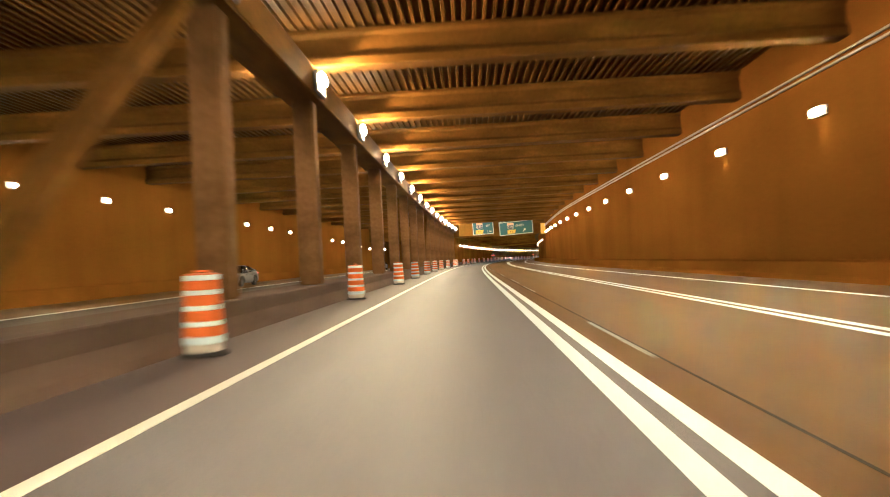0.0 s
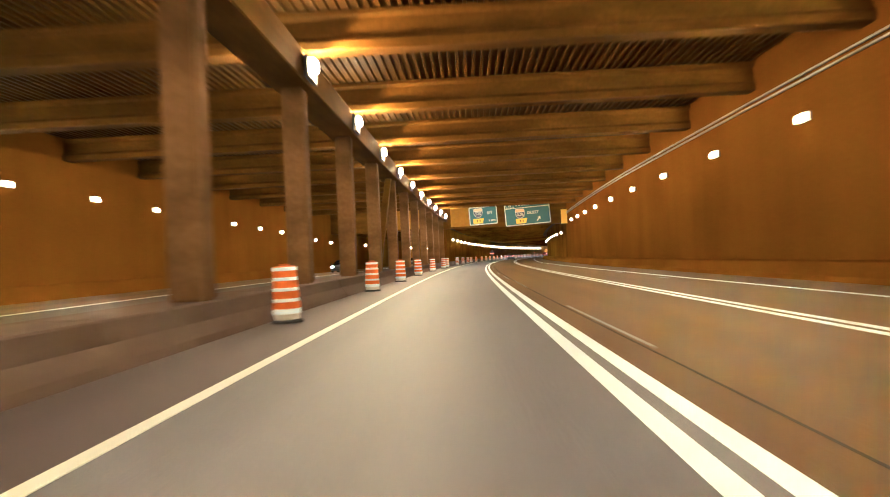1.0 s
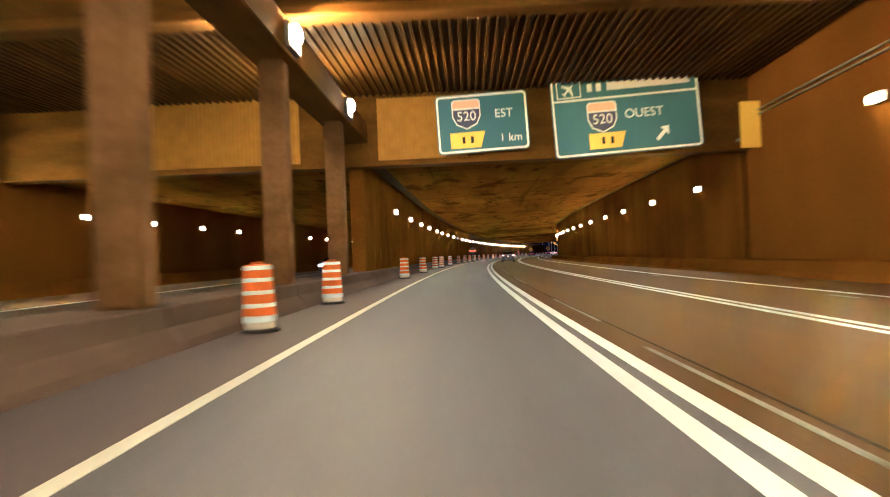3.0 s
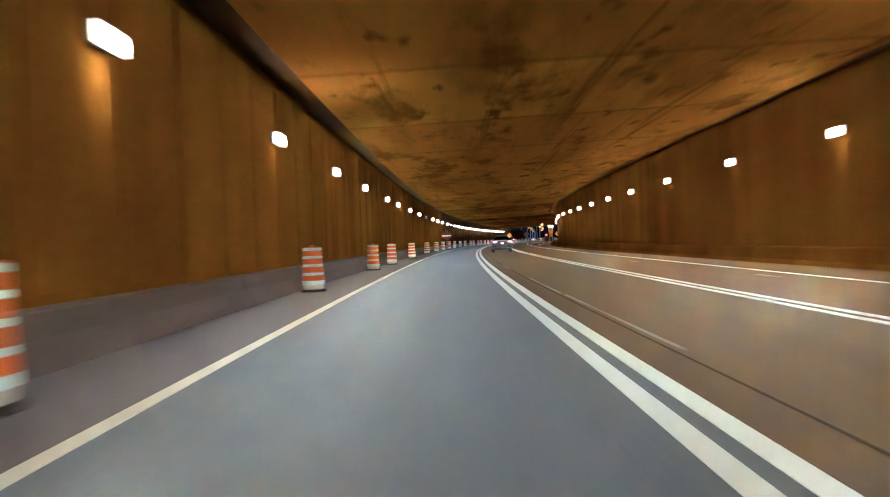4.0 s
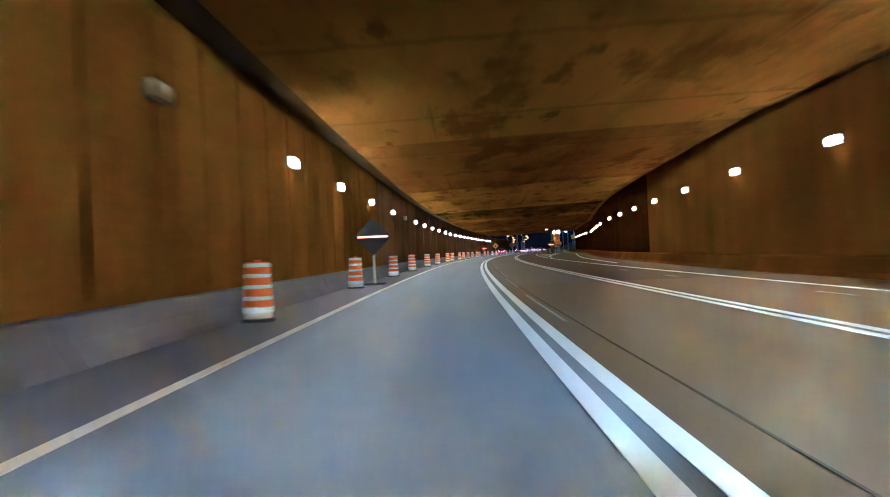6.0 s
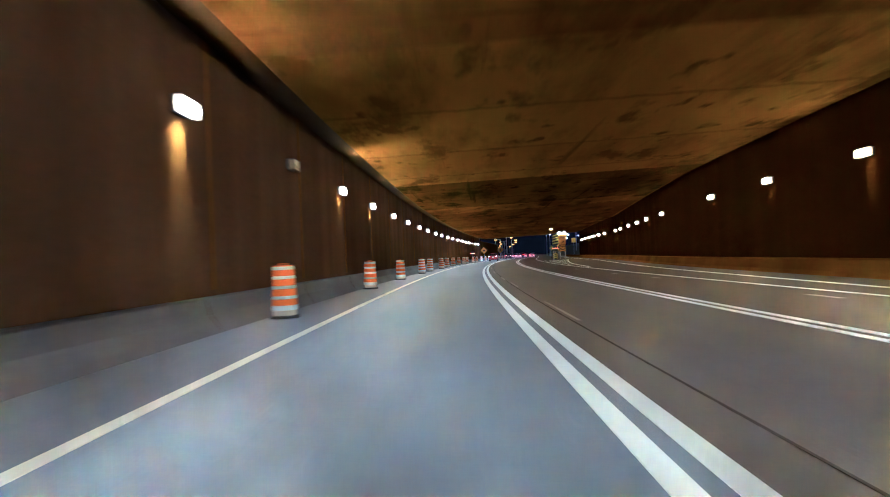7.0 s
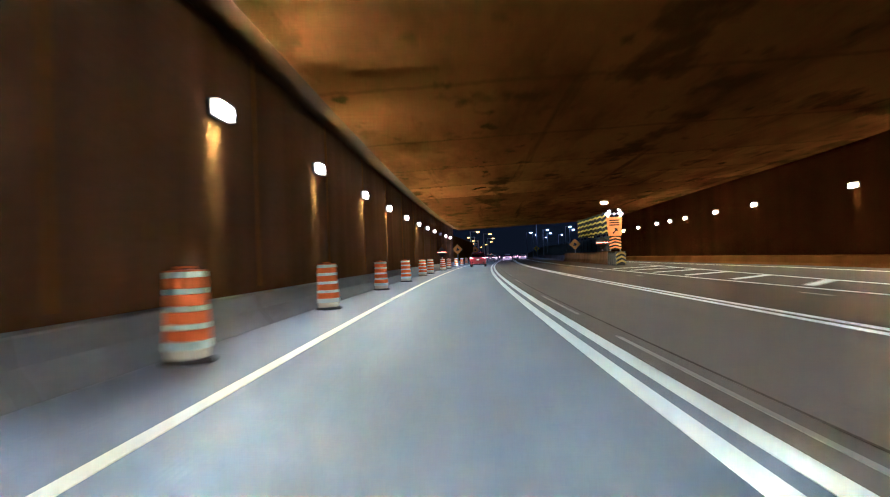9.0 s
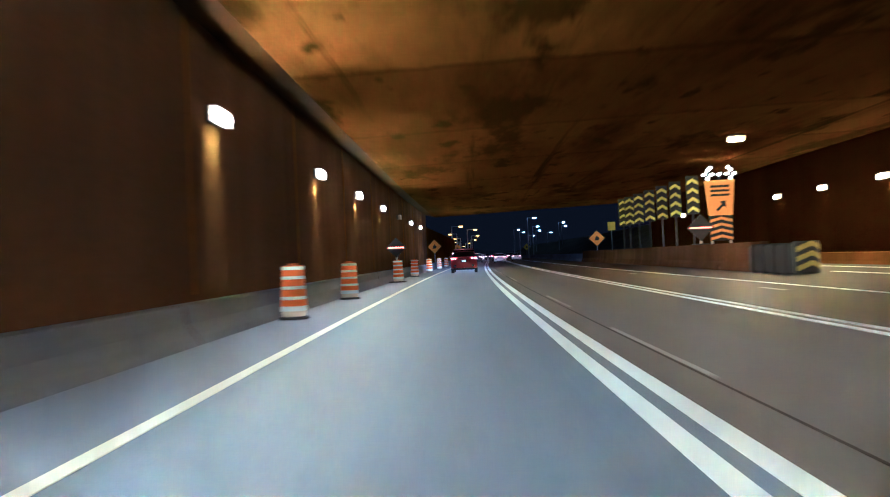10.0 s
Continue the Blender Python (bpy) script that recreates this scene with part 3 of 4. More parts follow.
# ---- the portal where the roof drops ----
structure("portal_header", box_uv(along([(FAR_WALL, 4.36), (10.4, 4.36), (10.4, 7.4), (FAR_WALL, 7.4)], S_PORTAL, S_PORTAL + 0.8, 0.8)), CONCRETE_BEAM, "concrete header where the roof drops to a low ceiling", "wall")
panel = thing("ribbed_panel", "ribbed metal panel fixed to the concrete header, catching yellow light", "panel", m=stand(S_PORTAL - 0.02, -1.4, 4.5))
part("backing", boxes((-1.7, 1.55, -0.06, 0.0, 0.05, 2.3)), PANEL_STEEL, panel)
for i in range(22):
    part("rib", boxes((-1.68 + 0.15 * i, -1.60 + 0.15 * i, -0.12, -0.06, 0.05, 2.3), bevel=0.01), PANEL_STEEL, panel)
panel = thing("ribbed_panel", "ribbed metal panel on the header over the opposite carriageway", "panel", m=stand(S_PORTAL - 0.02, -9.0, 4.5))
part("backing", boxes((-3.2, 3.0, -0.06, 0.0, 0.05, 2.6)), PANEL_STEEL, panel)
for i in range(41):
    part("rib", boxes((-3.18 + 0.15 * i, -3.10 + 0.15 * i, -0.12, -0.06, 0.05, 2.6), bevel=0.01), PANEL_STEEL, panel)

# ---- the low tunnel ----
for name, sa, sb, mat in (("wall_left_ribbed", S_PORTAL + 0.8, 190, CONCRETE_OLD), ("wall_left_low", 190, S_EXIT, CONCRETE_SOOT)):
    structure(name, along([(LEFT_WALL - 0.5, 0.0), (LEFT_WALL, 0.0), (LEFT_WALL, 5.3), (LEFT_WALL - 0.5, 5.3)], sa, sb, 3.0), mat, "sooty concrete tunnel wall with lamps in a row", "wall")
pilasters = thing("pilaster_row", "row of shallow concrete ribs on the sooty tunnel wall", "wall ribs", kind="structure")
for i in range(48):
    s = S_PORTAL + 1.4 + 1.75 * i
    part("rib", along([(LEFT_WALL - 0.02, 0.6), (LEFT_WALL + 0.03, 0.6), (LEFT_WALL + 0.03, 4.5), (LEFT_WALL - 0.02, 4.5)], s, s + 0.75, 0.75), CONCRETE_OLD, pilasters)
panels = thing("panel_joints", "narrow mortar joint strips between wall pours", "wall joints", kind="structure")
for i in range(22):
    s = 190 + 6.0 * i
    if s < S_EXIT - 1:
        part("joint_strip", along([(LEFT_WALL - 0.02, 0.6), (LEFT_WALL + 0.012, 0.6), (LEFT_WALL + 0.012, 4.95), (LEFT_WALL - 0.02, 4.95)], s, s + 0.09, 0.09), CONCRETE_OLD, panels)
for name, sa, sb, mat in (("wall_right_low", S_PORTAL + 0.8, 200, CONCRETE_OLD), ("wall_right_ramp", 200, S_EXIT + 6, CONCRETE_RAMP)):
    structure(name, along([(0, -0.1), (0.6, -0.1), (0.6, 5.7), (0, 5.7)], sa, sb, 3.0, right_wall), mat, "sooty concrete wall swinging away, shade-darkened towards the exit ramp", "wall")

def low_ceiling(s0, s1, cols=8):
    """A soffit slab between the edge slots, its right edge following the wall."""
    bm = bmesh.new()
    uv = bm.loops.layers.uv.new("UVMap")
    rows = []
    steps = round((s1 - s0) / 3)
    for i in range(steps + 1):
        s = s0 + (s1 - s0) * i / steps
        xr = right_wall(s) - 0.75
        xs = [-3.05 + (xr + 3.05) * j / cols for j in range(cols + 1)]
        rows.append((s, xs, [bm.verts.new(place(s, x, soffit(x))) for x in xs], [bm.verts.new(place(s, x, soffit(x) + 0.35)) for x in (xs[0], xs[-1])]))
    for (sa, xa, a, ua), (sb, xb, b, ub) in zip(rows, rows[1:]):
        for j in range(cols):
            f = bm.faces.new((a[j], b[j], b[j + 1], a[j + 1]))
            for lp, c in zip(f.loops, ((sa, xa[j]), (sb, xb[j]), (sb, xb[j + 1]), (sa, xa[j + 1]))):
                lp[uv].uv = c
        for k, j in ((0, 0), (1, cols)):
            f = bm.faces.new((a[j], ua[k], ub[k], b[j]))
            for lp, c in zip(f.loops, ((sa, 0), (sa, 0.35), (sb, 0.35), (sb, 0))):
                lp[uv].uv = c
    for row in (rows[0], rows[-1]):
        f = bm.faces.new([*row[2], row[3][1], row[3][0]])
        for lp in f.loops:
            lp[uv].uv = (lp.vert.co.x, lp.vert.co.z)
    return bm


structure("ceiling_low", low_ceiling(S_PORTAL + 0.8, 180.0), CONCRETE_SOFFIT, "low concrete tunnel ceiling, patched and stained", "ceiling")
structure("ceiling_joint", low_ceiling(180.02, 196.4), CONCRETE_SOFFIT_DARK, "darker stretch of the low concrete ceiling", "ceiling")
# Brighter soffit colour stands in for lamplight on this stretch.
structure("ceiling_lamplit", low_ceiling(196.42, 217.0), CONCRETE_SOFFIT, "low red-brown concrete ceiling, stained, painted brighter between lit lamps", "ceiling")
structure("ceiling_shaded", low_ceiling(217.02, 233.0), CONCRETE_SOFFIT_SHADE, "stretch of the low concrete ceiling painted dark for shade", "ceiling")
structure("ceiling_exit", low_ceiling(233.02, S_EXIT), CONCRETE_SOFFIT_END, "low red-brown concrete ceiling, stained, darkened for shade towards the exit", "ceiling")
# Cove strips fill the edge slots; their dark tone is painted shade.
structure("cove_left", along([(LEFT_WALL - 0.02, 4.70), (-3.06, 4.475), (-3.06, 4.85), (LEFT_WALL - 0.02, 4.95)], S_PORTAL + 0.8, S_EXIT, 3.0), CONCRETE_COVE, "sloped concrete cove painted dark for shade between wall and ceiling", "cove")
structure("cove_right", along([(0.02, 5.06), (-0.74, 4.865), (-0.74, 5.2), (0.02, 5.25)], S_PORTAL + 2.0, 179.0, 3.0, right_wall), CONCRETE_COVE, "sloped concrete cove painted dark for shade between wall and ceiling", "cove")
structure("ceiling_recess", along([(LEFT_WALL - 0.4, 5.3), (19.0, 5.3), (19.0, 5.7), (LEFT_WALL - 0.4, 5.7)], S_PORTAL + 0.8, S_EXIT, 3.0), CONCRETE_OLD, "dark slab above the edge slots of the tunnel ceiling", "ceiling")
structure("ceiling_opposite", along([(FAR_WALL, 4.6), (LEFT_WALL - 0.5, 4.6), (LEFT_WALL - 0.5, 5.0), (FAR_WALL, 5.0)], S_PORTAL + 0.8, S_EXIT, 4.0), CONCRETE_SOFFIT, "low concrete ceiling over the opposite carriageway", "ceiling")


# ---- wall lamps ----
def wall_lamp(lens_mat, label, hood="box", wash=0.0):
    """A boxy floodlight: the wall is at x = 0 and the lamp faces +x. wash: watts thrown down the wall through its foot."""
    root = thing("wall_lamp", label, "wall lamp", "sodium lamps of the tunnel")
    part("bracket", boxes((-0.01, 0.08, -0.05, 0.05, -0.06, 0.08), bevel=0.01), DARK_METAL, root)
    if hood == "box":
        part("housing", boxes((0.04, 0.11, -0.25, 0.25, -0.11, 0.11), bevel=0.006), DARK_METAL, root)
        part("hood", boxes((0.04, 0.245, -0.258, 0.258, 0.113, 0.126), bevel=0.004), DARK_METAL, root)
        part("lens", boxes((0.11, 0.238, -0.255, 0.255, -0.113, 0.112), bevel=0.004), lens_mat, root, "glowing sodium lens" if lens_mat is not DEAD_LENS else "dark unlit lens")
    else:
        part("housing", boxes((0.05, 0.09, -0.42, 0.42, -0.34, 0.16), (0.05, 0.16, -0.42, -0.39, -0.34, 0.16), (0.05, 0.16, 0.39, 0.42, -0.34, 0.16), (0.05, 0.16, -0.42, 0.42, -0.37, -0.34), bevel=0.01), DARK_METAL, root)
        bm = turned([(0.10, -0.17), (0.17, -0.12), (0.19, 0.0), (0.17, 0.10), (0.10, 0.15)], 16)
        bm.transform(Matrix.Translation((0.20, 0, 0)) @ Matrix.Diagonal((0.5, 0.85, 0.95, 1)))
        part("lens", bm, lens_mat, root, "glowing sodium lens", True)
    if wash and hood == "bare":
        data = bpy.data.lights.new("lamp_side", "AREA")
        data.shape, data.size, data.size_y, data.energy, data.color, data.spread = "RECTANGLE", 0.12, 0.20, wash, (1.0, 0.46, 0.015), radians(70)
        ob = new("lamp_side", data)
        ob.parent = root
        ob.matrix_basis = look((0.27, -0.22, 0.12), (2.1, 0.03, 0.48))
    elif wash:
        data = bpy.data.lights.new("lamp_foot", "AREA")
        data.shape, data.size, data.size_y, data.energy, data.color, data.spread = "RECTANGLE", 0.52, 0.08, wash, (1.0, 0.60, 0.035), radians(34)
        ob = new("lamp_foot", data)
        ob.parent = root
        ob.matrix_basis = look((0.078, 0, -0.125), (-0.52, 0, -3.1))
    return root


def lamp_row(lens_mat, spots, label, hood="box", wash=0.0):
    """Spots: poses of the lamps."""
    first = None
    for m in spots:
        if first is None:
            first = wall_lamp(lens_mat, label, hood, wash)
            first.matrix_basis = m
        else:
            copy_thing(first, m)


def right_lamp(s, z):
    lean = math.degrees(math.atan((right_wall(s + 1) - right_wall(s - 1)) / 2))
    return stand(s, right_wall(s) - 0.005, z, 180 - lean)


lamp_row(LIT_OPEN, [stand(16.3 + 6.37 * n, -3.50, 5.62) for n in range(-9, 14)], "lit orange sodium lamp on the median header beam", "bare", 90.0)
lamp_row(LIT_WALL, [right_lamp(s, 4.38) for s in (-42, -35, -28, -21.5, -15, -8.5, -2.0, 4.6, 11.1, 17.7, 24.4, 31.4, 38.2, 45.0, 51.6, 58.2, 64.4, 70.9, 77.8, 84.0, 89.9, 95.6)], "lit orange sodium lamp on the tall concrete wall", wash=WASH_WATTS * 0.2)
lamp_row(LIT_OPEN, [stand(16.3 + 6.37 * n, -4.40, 5.75, 180) for n in range(-9, 14)], "lit orange sodium lamp on the rear of the header beam", "bare")
FAR_SPOTS = [-14.6 + 6.54 * n for n in range(11)] + [56.6, 62.4, 68.2, 73.8, 79.4, 84.9, 90.4] + [96.1 + 6.2 * n for n in range(24)]
lamp_row(LIT_FAR, [stand(s, FAR_WALL, float(np.interp(s, [40, 60, 85, 100], [4.65, 4.4, 3.95, 3.35]))) for s in FAR_SPOTS], "lit orange sodium lamp on the far wall")
lamp_row(LIT_RIB, [stand(s + 0.15, LEFT_WALL, 3.32) for s in (113, 120.1, 126.9, 133.2, 140.85, 146.2, 153.6, 160.9, 174.6, 180.6, 187.3)], "lit orange sodium lamp on the ribbed tunnel wall", wash=WASH_WATTS * 0.22)
lamp_row(LIT_END, [stand(s + (0.25 if s < 272 else -0.08), LEFT_WALL, 3.32) for s in (194.6, 206.8, 213.4, 220.4, 227.2, 234.3, 240.6, 247.8, 254.3, 261.25, 267.7, 275, 282.1, 288.2, 294.5, 307.3, 313.9)],
         "lit orange sodium lamp on the sooty tunnel wall", wash=WASH_WATTS)
lamp_row(DEAD_LENS, [stand(s, LEFT_WALL, 3.32) for s in (167.7, 200.95, 301.0)], "unlit lamp on the sooty tunnel wall")


lamp_row(LIT_LOW, [right_lamp(s, 3.43) for s in (108.4, 115.8, 123.2, 129.9, 137.35, 144.3, 150.8, 157.4, 163.8, 170.1, 176.2, 183)], "lit orange sodium lamp on the sooty tunnel wall", wash=WASH_WATTS * 0.18)
lamp_row(LIT_RAMP, [right_lamp(s, 3.4) for s in (190, 197, 204, 211, 218.4, 232, 239.5, 245.5, 252.5, 260.5, 267, 277.5, 284, 291, 295.5, 300, 308, 316)], "lit orange sodium lamp on the ramp wall", wash=WASH_WATTS * 0.25)
lamp = wall_lamp(LIT_GORE, "lit sodium lamp under the ceiling above the gore")
lamp.matrix_basis = stand(288, 9.6, soffit(9.6) - 0.01) @ pose(0, 0, 0, 0, 90, 90)


# ---- traffic barrels ----
def barrel():
    root = thing("traffic_barrel", "orange plastic traffic barrel with white reflective bands beside the median barrier", "traffic barrel", "barrels along the lane")
    part("rubber_base", turned([(0.265, 0.0), (0.27, 0.015), (0.26, 0.04), (0.225, 0.05), (0.21, 0.055)], 20), RUBBER, root)
    part("foot", turned([(0.195, 0.045), (0.205, 0.06), (0.216, 0.15)]), PALE_BASE, root, smooth=True)
    z, r = 0.15, 0.232
    for i, tall in enumerate((0.085, 0.115, 0.055, 0.125, 0.055, 0.12, 0.055, 0.11, 0.06)):
        e = 0.006
        part("band" if i % 2 == 0 else "drum_ring", turned([(r - 0.012, z), (r, z + e), (r - 0.003, z + tall - e), (r - 0.014, z + tall)]), WHITE_BAND if i % 2 == 0 else ORANGE, root, "white reflective band" if i % 2 == 0 else "")
        z, r = z + tall, r - (0.009 if i in (1, 3) else 0.003)
    part("top_cap", turned([(r - 0.012, z), (r - 0.006, z + 0.006), (r - 0.03, z + 0.018), (0.05, z + 0.022)]), ORANGE, root)
    part("grip", boxes((-0.09, -0.06, -0.015, 0.015, z + 0.015, z + 0.045), (0.06, 0.09, -0.015, 0.015, z + 0.015, z + 0.045), (-0.09, 0.09, -0.015, 0.015, z + 0.035, z + 0.055), bevel=0.005), ORANGE, root)
    return root


first_barrel = barrel()
stops = [-2.9, 7.5, 18.1, 28.7, 37.5, 47.7, 55.8, 65.4, 76.9, 88.6, 94.0, 109.9, 119.9, 130.2, 136.1, 147.0, 159.6, 169.3, 179.0, 188.8, 197.1, 208.0, 217.05, 228.5, 235.0, 244.9, 251.9,
         260.1, 267.4, 276.3, 281.8, 293.2, 301.5, 312.0, 323.0, 334.0, 345.0, 356.0, 368.0, 381.0, 395.0]
for i, s in enumerate(stops):
    m = stand(s, -3.0 + 0.03 * math.sin(2.3 * i), 0.0, 37 * i) @ pose(0, 0, 0, 0.8 * math.sin(i), 0.7 * math.cos(1.7 * i), 0)
    if i == 0:
        first_barrel.matrix_basis = m
    else:
        copy_thing(first_barrel, m)


# ---- vehicles ----
CAR = 1.03 / PLAN      # the cars are drawn in true metres

def ring(w, zl, zh, y, waist=0.0):
    h = zh - zl
    half = [(0.0, zl), (0.72 * w, zl), (0.93 * w, zl + 0.04 * h), (0.985 * w, zl + 0.16 * h), (w, zl + 0.42 * h), (0.985 * w, zl + 0.66 * h), (0.955 * w - waist, zl + 0.86 * h), (0.90 * w - waist, zl + 0.96 * h), (0.70 * w, zh), (0.0, zh + 0.012)]
    return [Vector((x, y, z)) for x, z in half] + [Vector((-x, y, z)) for x, z in half[-2:0:-1]]


def wheel(root, x, y, r, side):
    m = Matrix.Translation((x, y, r)) @ pose(0, 0, 0, 0, 90, 0)
    bm = turned([(r * 0.66, -0.105), (r * 0.94, -0.105), (r, -0.07), (r, 0.07), (r * 0.94, 0.105), (r * 0.66, 0.105)], 28)
    bm.transform(m)
    tyre = part("wheel", bm, RUBBER, root, "black tyre on an alloy rim", True)
    bm = turned([(r * 0.645, -0.09), (r * 0.67, -0.112), (r * 0.62, -0.08), (r * 0.2, -0.07), (r * 0.15, -0.09), (0.01, -0.09)] if side < 0 else [(0.01, 0.09), (r * 0.15, 0.09), (r * 0.2, 0.07), (r * 0.62, 0.08), (r * 0.67, 0.112), (r * 0.645, 0.09)], 28)
    for k in range(5):
        a = 2 * math.pi * k / 5
        q = box(bmesh.new(), r * 0.16, r * 0.62, -0.025, 0.025, 0.075 * side, 0.108 * side, 0.008)
        q.transform(Matrix.Rotation(a, 4, "Z"))
        tmp = bpy.data.meshes.new("spoke")
        q.to_mesh(tmp)
        q.free()
        bm.from_mesh(tmp)
        bpy.data.meshes.remove(tmp)
    bm.transform(m)
    part("rim", bm, CHROME, tyre, "spoked alloy rim")


def vehicle(name, label, category, paint, shape, group="", heads=False, tails=True):
    """shape: length stations of the lower body, the cabin outline, wheel places and sizes. Faces +y, stands on z = 0."""
    root = thing(name, label, category, group)
    axles, wr, half_w = shape["axles"], shape["wheel"], shape["half"]
    ys = sorted({round(a, 3) for a in np.arange(shape["y"][0], shape["y"][-1] + 0.001, 0.15)} | {round(ax + d, 3) for ax in axles for d in np.arange(-wr - 0.08, wr + 0.081, 0.05)} | {round(y, 3) for y in shape["y"]})
    rings = []
    for y in ys:
        w, zl, zh = (float(np.interp(y, shape["y"], shape[k])) for k in ("w", "low", "high"))
        for ax in axles:
            reach = wr + 0.07
            if abs(y - ax) < reach:
                zl = max(zl, wr + math.sqrt(reach ** 2 - (y - ax) ** 2) * 0.98)
        rings.append(ring(w, zl, zh, y, float(np.interp(y, [shape["y"][0], shape["y"][0] + 0.6], [0.075, 0.0]))))
    part("body", loft(rings), paint, root, smooth=True)
    cy, cz, wb, wt = shape["cabin_y"], shape["cabin_z"], half_w * 0.90, half_w * shape.get("tumble", 0.70)
    rows = []
    for y in np.linspace(cy[0], cy[-1], 24):
        zt = float(np.interp(y, cy, cz))
        zb = float(np.interp(y, shape["y"], shape["high"])) - 0.04
        k = min(1.0, max(0.02, (zt - zb) / (max(cz) - zb)))
        ww = wb + (wt - wb) * k
        zt = max(zt, zb + 0.02)
        rows.append([Vector((a, y, b)) for a, b in ((-wb, zb), (-ww, zt - 0.05 * k), (-ww + 0.07, zt - 0.012 * k), (-ww * 0.5, zt), (ww * 0.5, zt), (ww - 0.07, zt - 0.012 * k), (ww, zt - 0.05 * k), (wb, zb))])
    part("glazing", loft(rows), GLASS, root, "dark tinted glass", True)
    r0, r1 = shape["roof"]
    rows = []
    for y in np.linspace(r0, r1, 8):
        zt = float(np.interp(y, cy, cz)) + 0.006
        rows.append([Vector((a, y, b)) for a, b in ((-wt - 0.012, zt - 0.07), (-wt + 0.06, zt - 0.006), (-wt * 0.5, zt + 0.012), (wt * 0.5, zt + 0.012), (wt - 0.06, zt - 0.006), (wt + 0.012, zt - 0.07), (wt - 0.06, zt - 0.03), (-wt + 0.06, zt - 0.03))])
    part("roof", loft(rows), paint, root, smooth=True)
    belt = float(np.interp(0, shape["y"], shape["high"])) - 0.03
    zmax = max(cz)
    for side in (-1, 1):
        for ya, yb, t in ((cy[0] + 0.12, r0 + 0.05, 0.09), (shape["pillar"], shape["pillar"] - 0.06, 0.05), (cy[-1] - 0.06, r1 - 0.04, 0.05)):
            za = float(np.interp(ya, shape["y"], shape["high"])) - 0.03
            zb = float(np.interp(yb, cy, cz)) - 0.05
            q0, q1 = Vector((side * (wb + 0.004), ya, za)), Vector((side * (wt + 0.008), yb, zb))
            part("pillar", loft([[q0 + Vector((-0.03 * side, -t, 0)), q0 + Vector((0, -t, 0)), q0 + Vector((0, t, 0)), q0 + Vector((-0.03 * side, t, 0))], [q1 + Vector((-0.03 * side, -t, 0)), q1 + Vector((0, -t, 0)), q1 + Vector((0, t, 0)), q1 + Vector((-0.03 * side, t, 0))]]), paint, root)
        mx = side * (half_w + 0.02)
        part("mirror", boxes((min(mx, mx + side * 0.17), max(mx, mx + side * 0.17), cy[-1] - 0.42, cy[-1] - 0.32, belt + 0.02, belt + 0.15), bevel=0.03), DARK_PAINT, root, "dark door mirror")
        for yh in shape["handles"]:
            hx = side * (half_w * 0.985)
            part("door_handle", boxes((hx - 0.012, hx + 0.012, yh - 0.10, yh + 0.10, belt - 0.16, belt - 0.13), bevel=0.006), CHROME, root, "bright door handle")
        for ax in axles:
            wheel(root, side * (half_w - 0.125), ax, wr, side)
    back, front = shape["y"][0], shape["y"][-1]

    def wrapped(bm):
        """Bends a rear fitting forward round the corner of the body."""
        for v in bm.verts:
            v.co.y += 0.35 * max(0.0, abs(v.co.x) - half_w * 0.72)
        return bm

    zt, tw = shape["tail_z"], shape["tail_w"]
    for side in (-1, 1):
        lo, hi = sorted((side * tw[0], side * tw[1]))
        ends = [(side * tw[0], zt + 0.028), (side * tw[1], zt + 0.05), (side * (tw[1] + 0.01), zt - 0.06), (side * (tw[0] + 0.20), zt - 0.03), (side * tw[0], zt + 0.008)]
        t = part("tail_lamp", wrapped(plate_mesh(ends, back - 0.012, back + 0.22)), TAIL_GLASS if tails else RUBBER, root, "red tail lamp")
        if tails:
            core = [(side * (tw[1] - 0.17), zt + 0.028), (side * (tw[1] - 0.02), zt + 0.036), (side * (tw[1] - 0.02), zt - 0.04), (side * (tw[1] - 0.17), zt - 0.025)]
            part("brake_bulb", wrapped(plate_mesh(core, back - 0.02, back - 0.01)), TAIL_CORE, t, "bright lit core")
            inner = [(side * (tw[0] + 0.10), zt + 0.020), (side * (tw[0] + 0.20), zt + 0.024), (side * (tw[0] + 0.20), zt - 0.014), (side * (tw[0] + 0.12), zt - 0.004)]
            part("tail_bulb", wrapped(plate_mesh(inner, back - 0.02, back - 0.01)), TAIL_CORE, t, "bright lit core")
        lo, hi = sorted((side * half_w * 0.58, side * half_w * 0.90))
        vent = part("bumper_vent", wrapped(boxes((lo, hi, back - 0.022, back + 0.12, 0.42, 0.60), bevel=0.02)), RUBBER, root, "black corner vent")
        for zv in (0.47, 0.54):
            part("vent_blade", wrapped(boxes((lo + 0.03, hi - 0.03, back - 0.03, back - 0.02, zv - 0.012, zv + 0.012))), CHROME, vent, "bright vent blade")
        lo, hi = sorted((side * half_w * 0.48, side * half_w * 0.86))
        part("headlamp", boxes((lo, hi, front - 0.22, front - 0.02, shape["head_z"] - 0.06, shape["head_z"] + 0.06), bevel=0.02), HEAD_GLASS if heads else CHROME, root, "white headlamp")
    part("bumper", boxes((-half_w * 0.56, half_w * 0.56, back - 0.035, back + 0.14, 0.36, 0.62), bevel=0.03), paint, root)
    part("tail_panel", boxes((-tw[0], tw[0], back - 0.008, back + 0.1, zt - 0.02, zt + 0.035), bevel=0.01), RUBBER, root, "dark strip between the tail lamps")
    part("valance", boxes((-half_w * 0.78, half_w * 0.78, back - 0.03, back + 0.2, 0.22, 0.35), bevel=0.03), RUBBER, root, "black lower bumper insert")
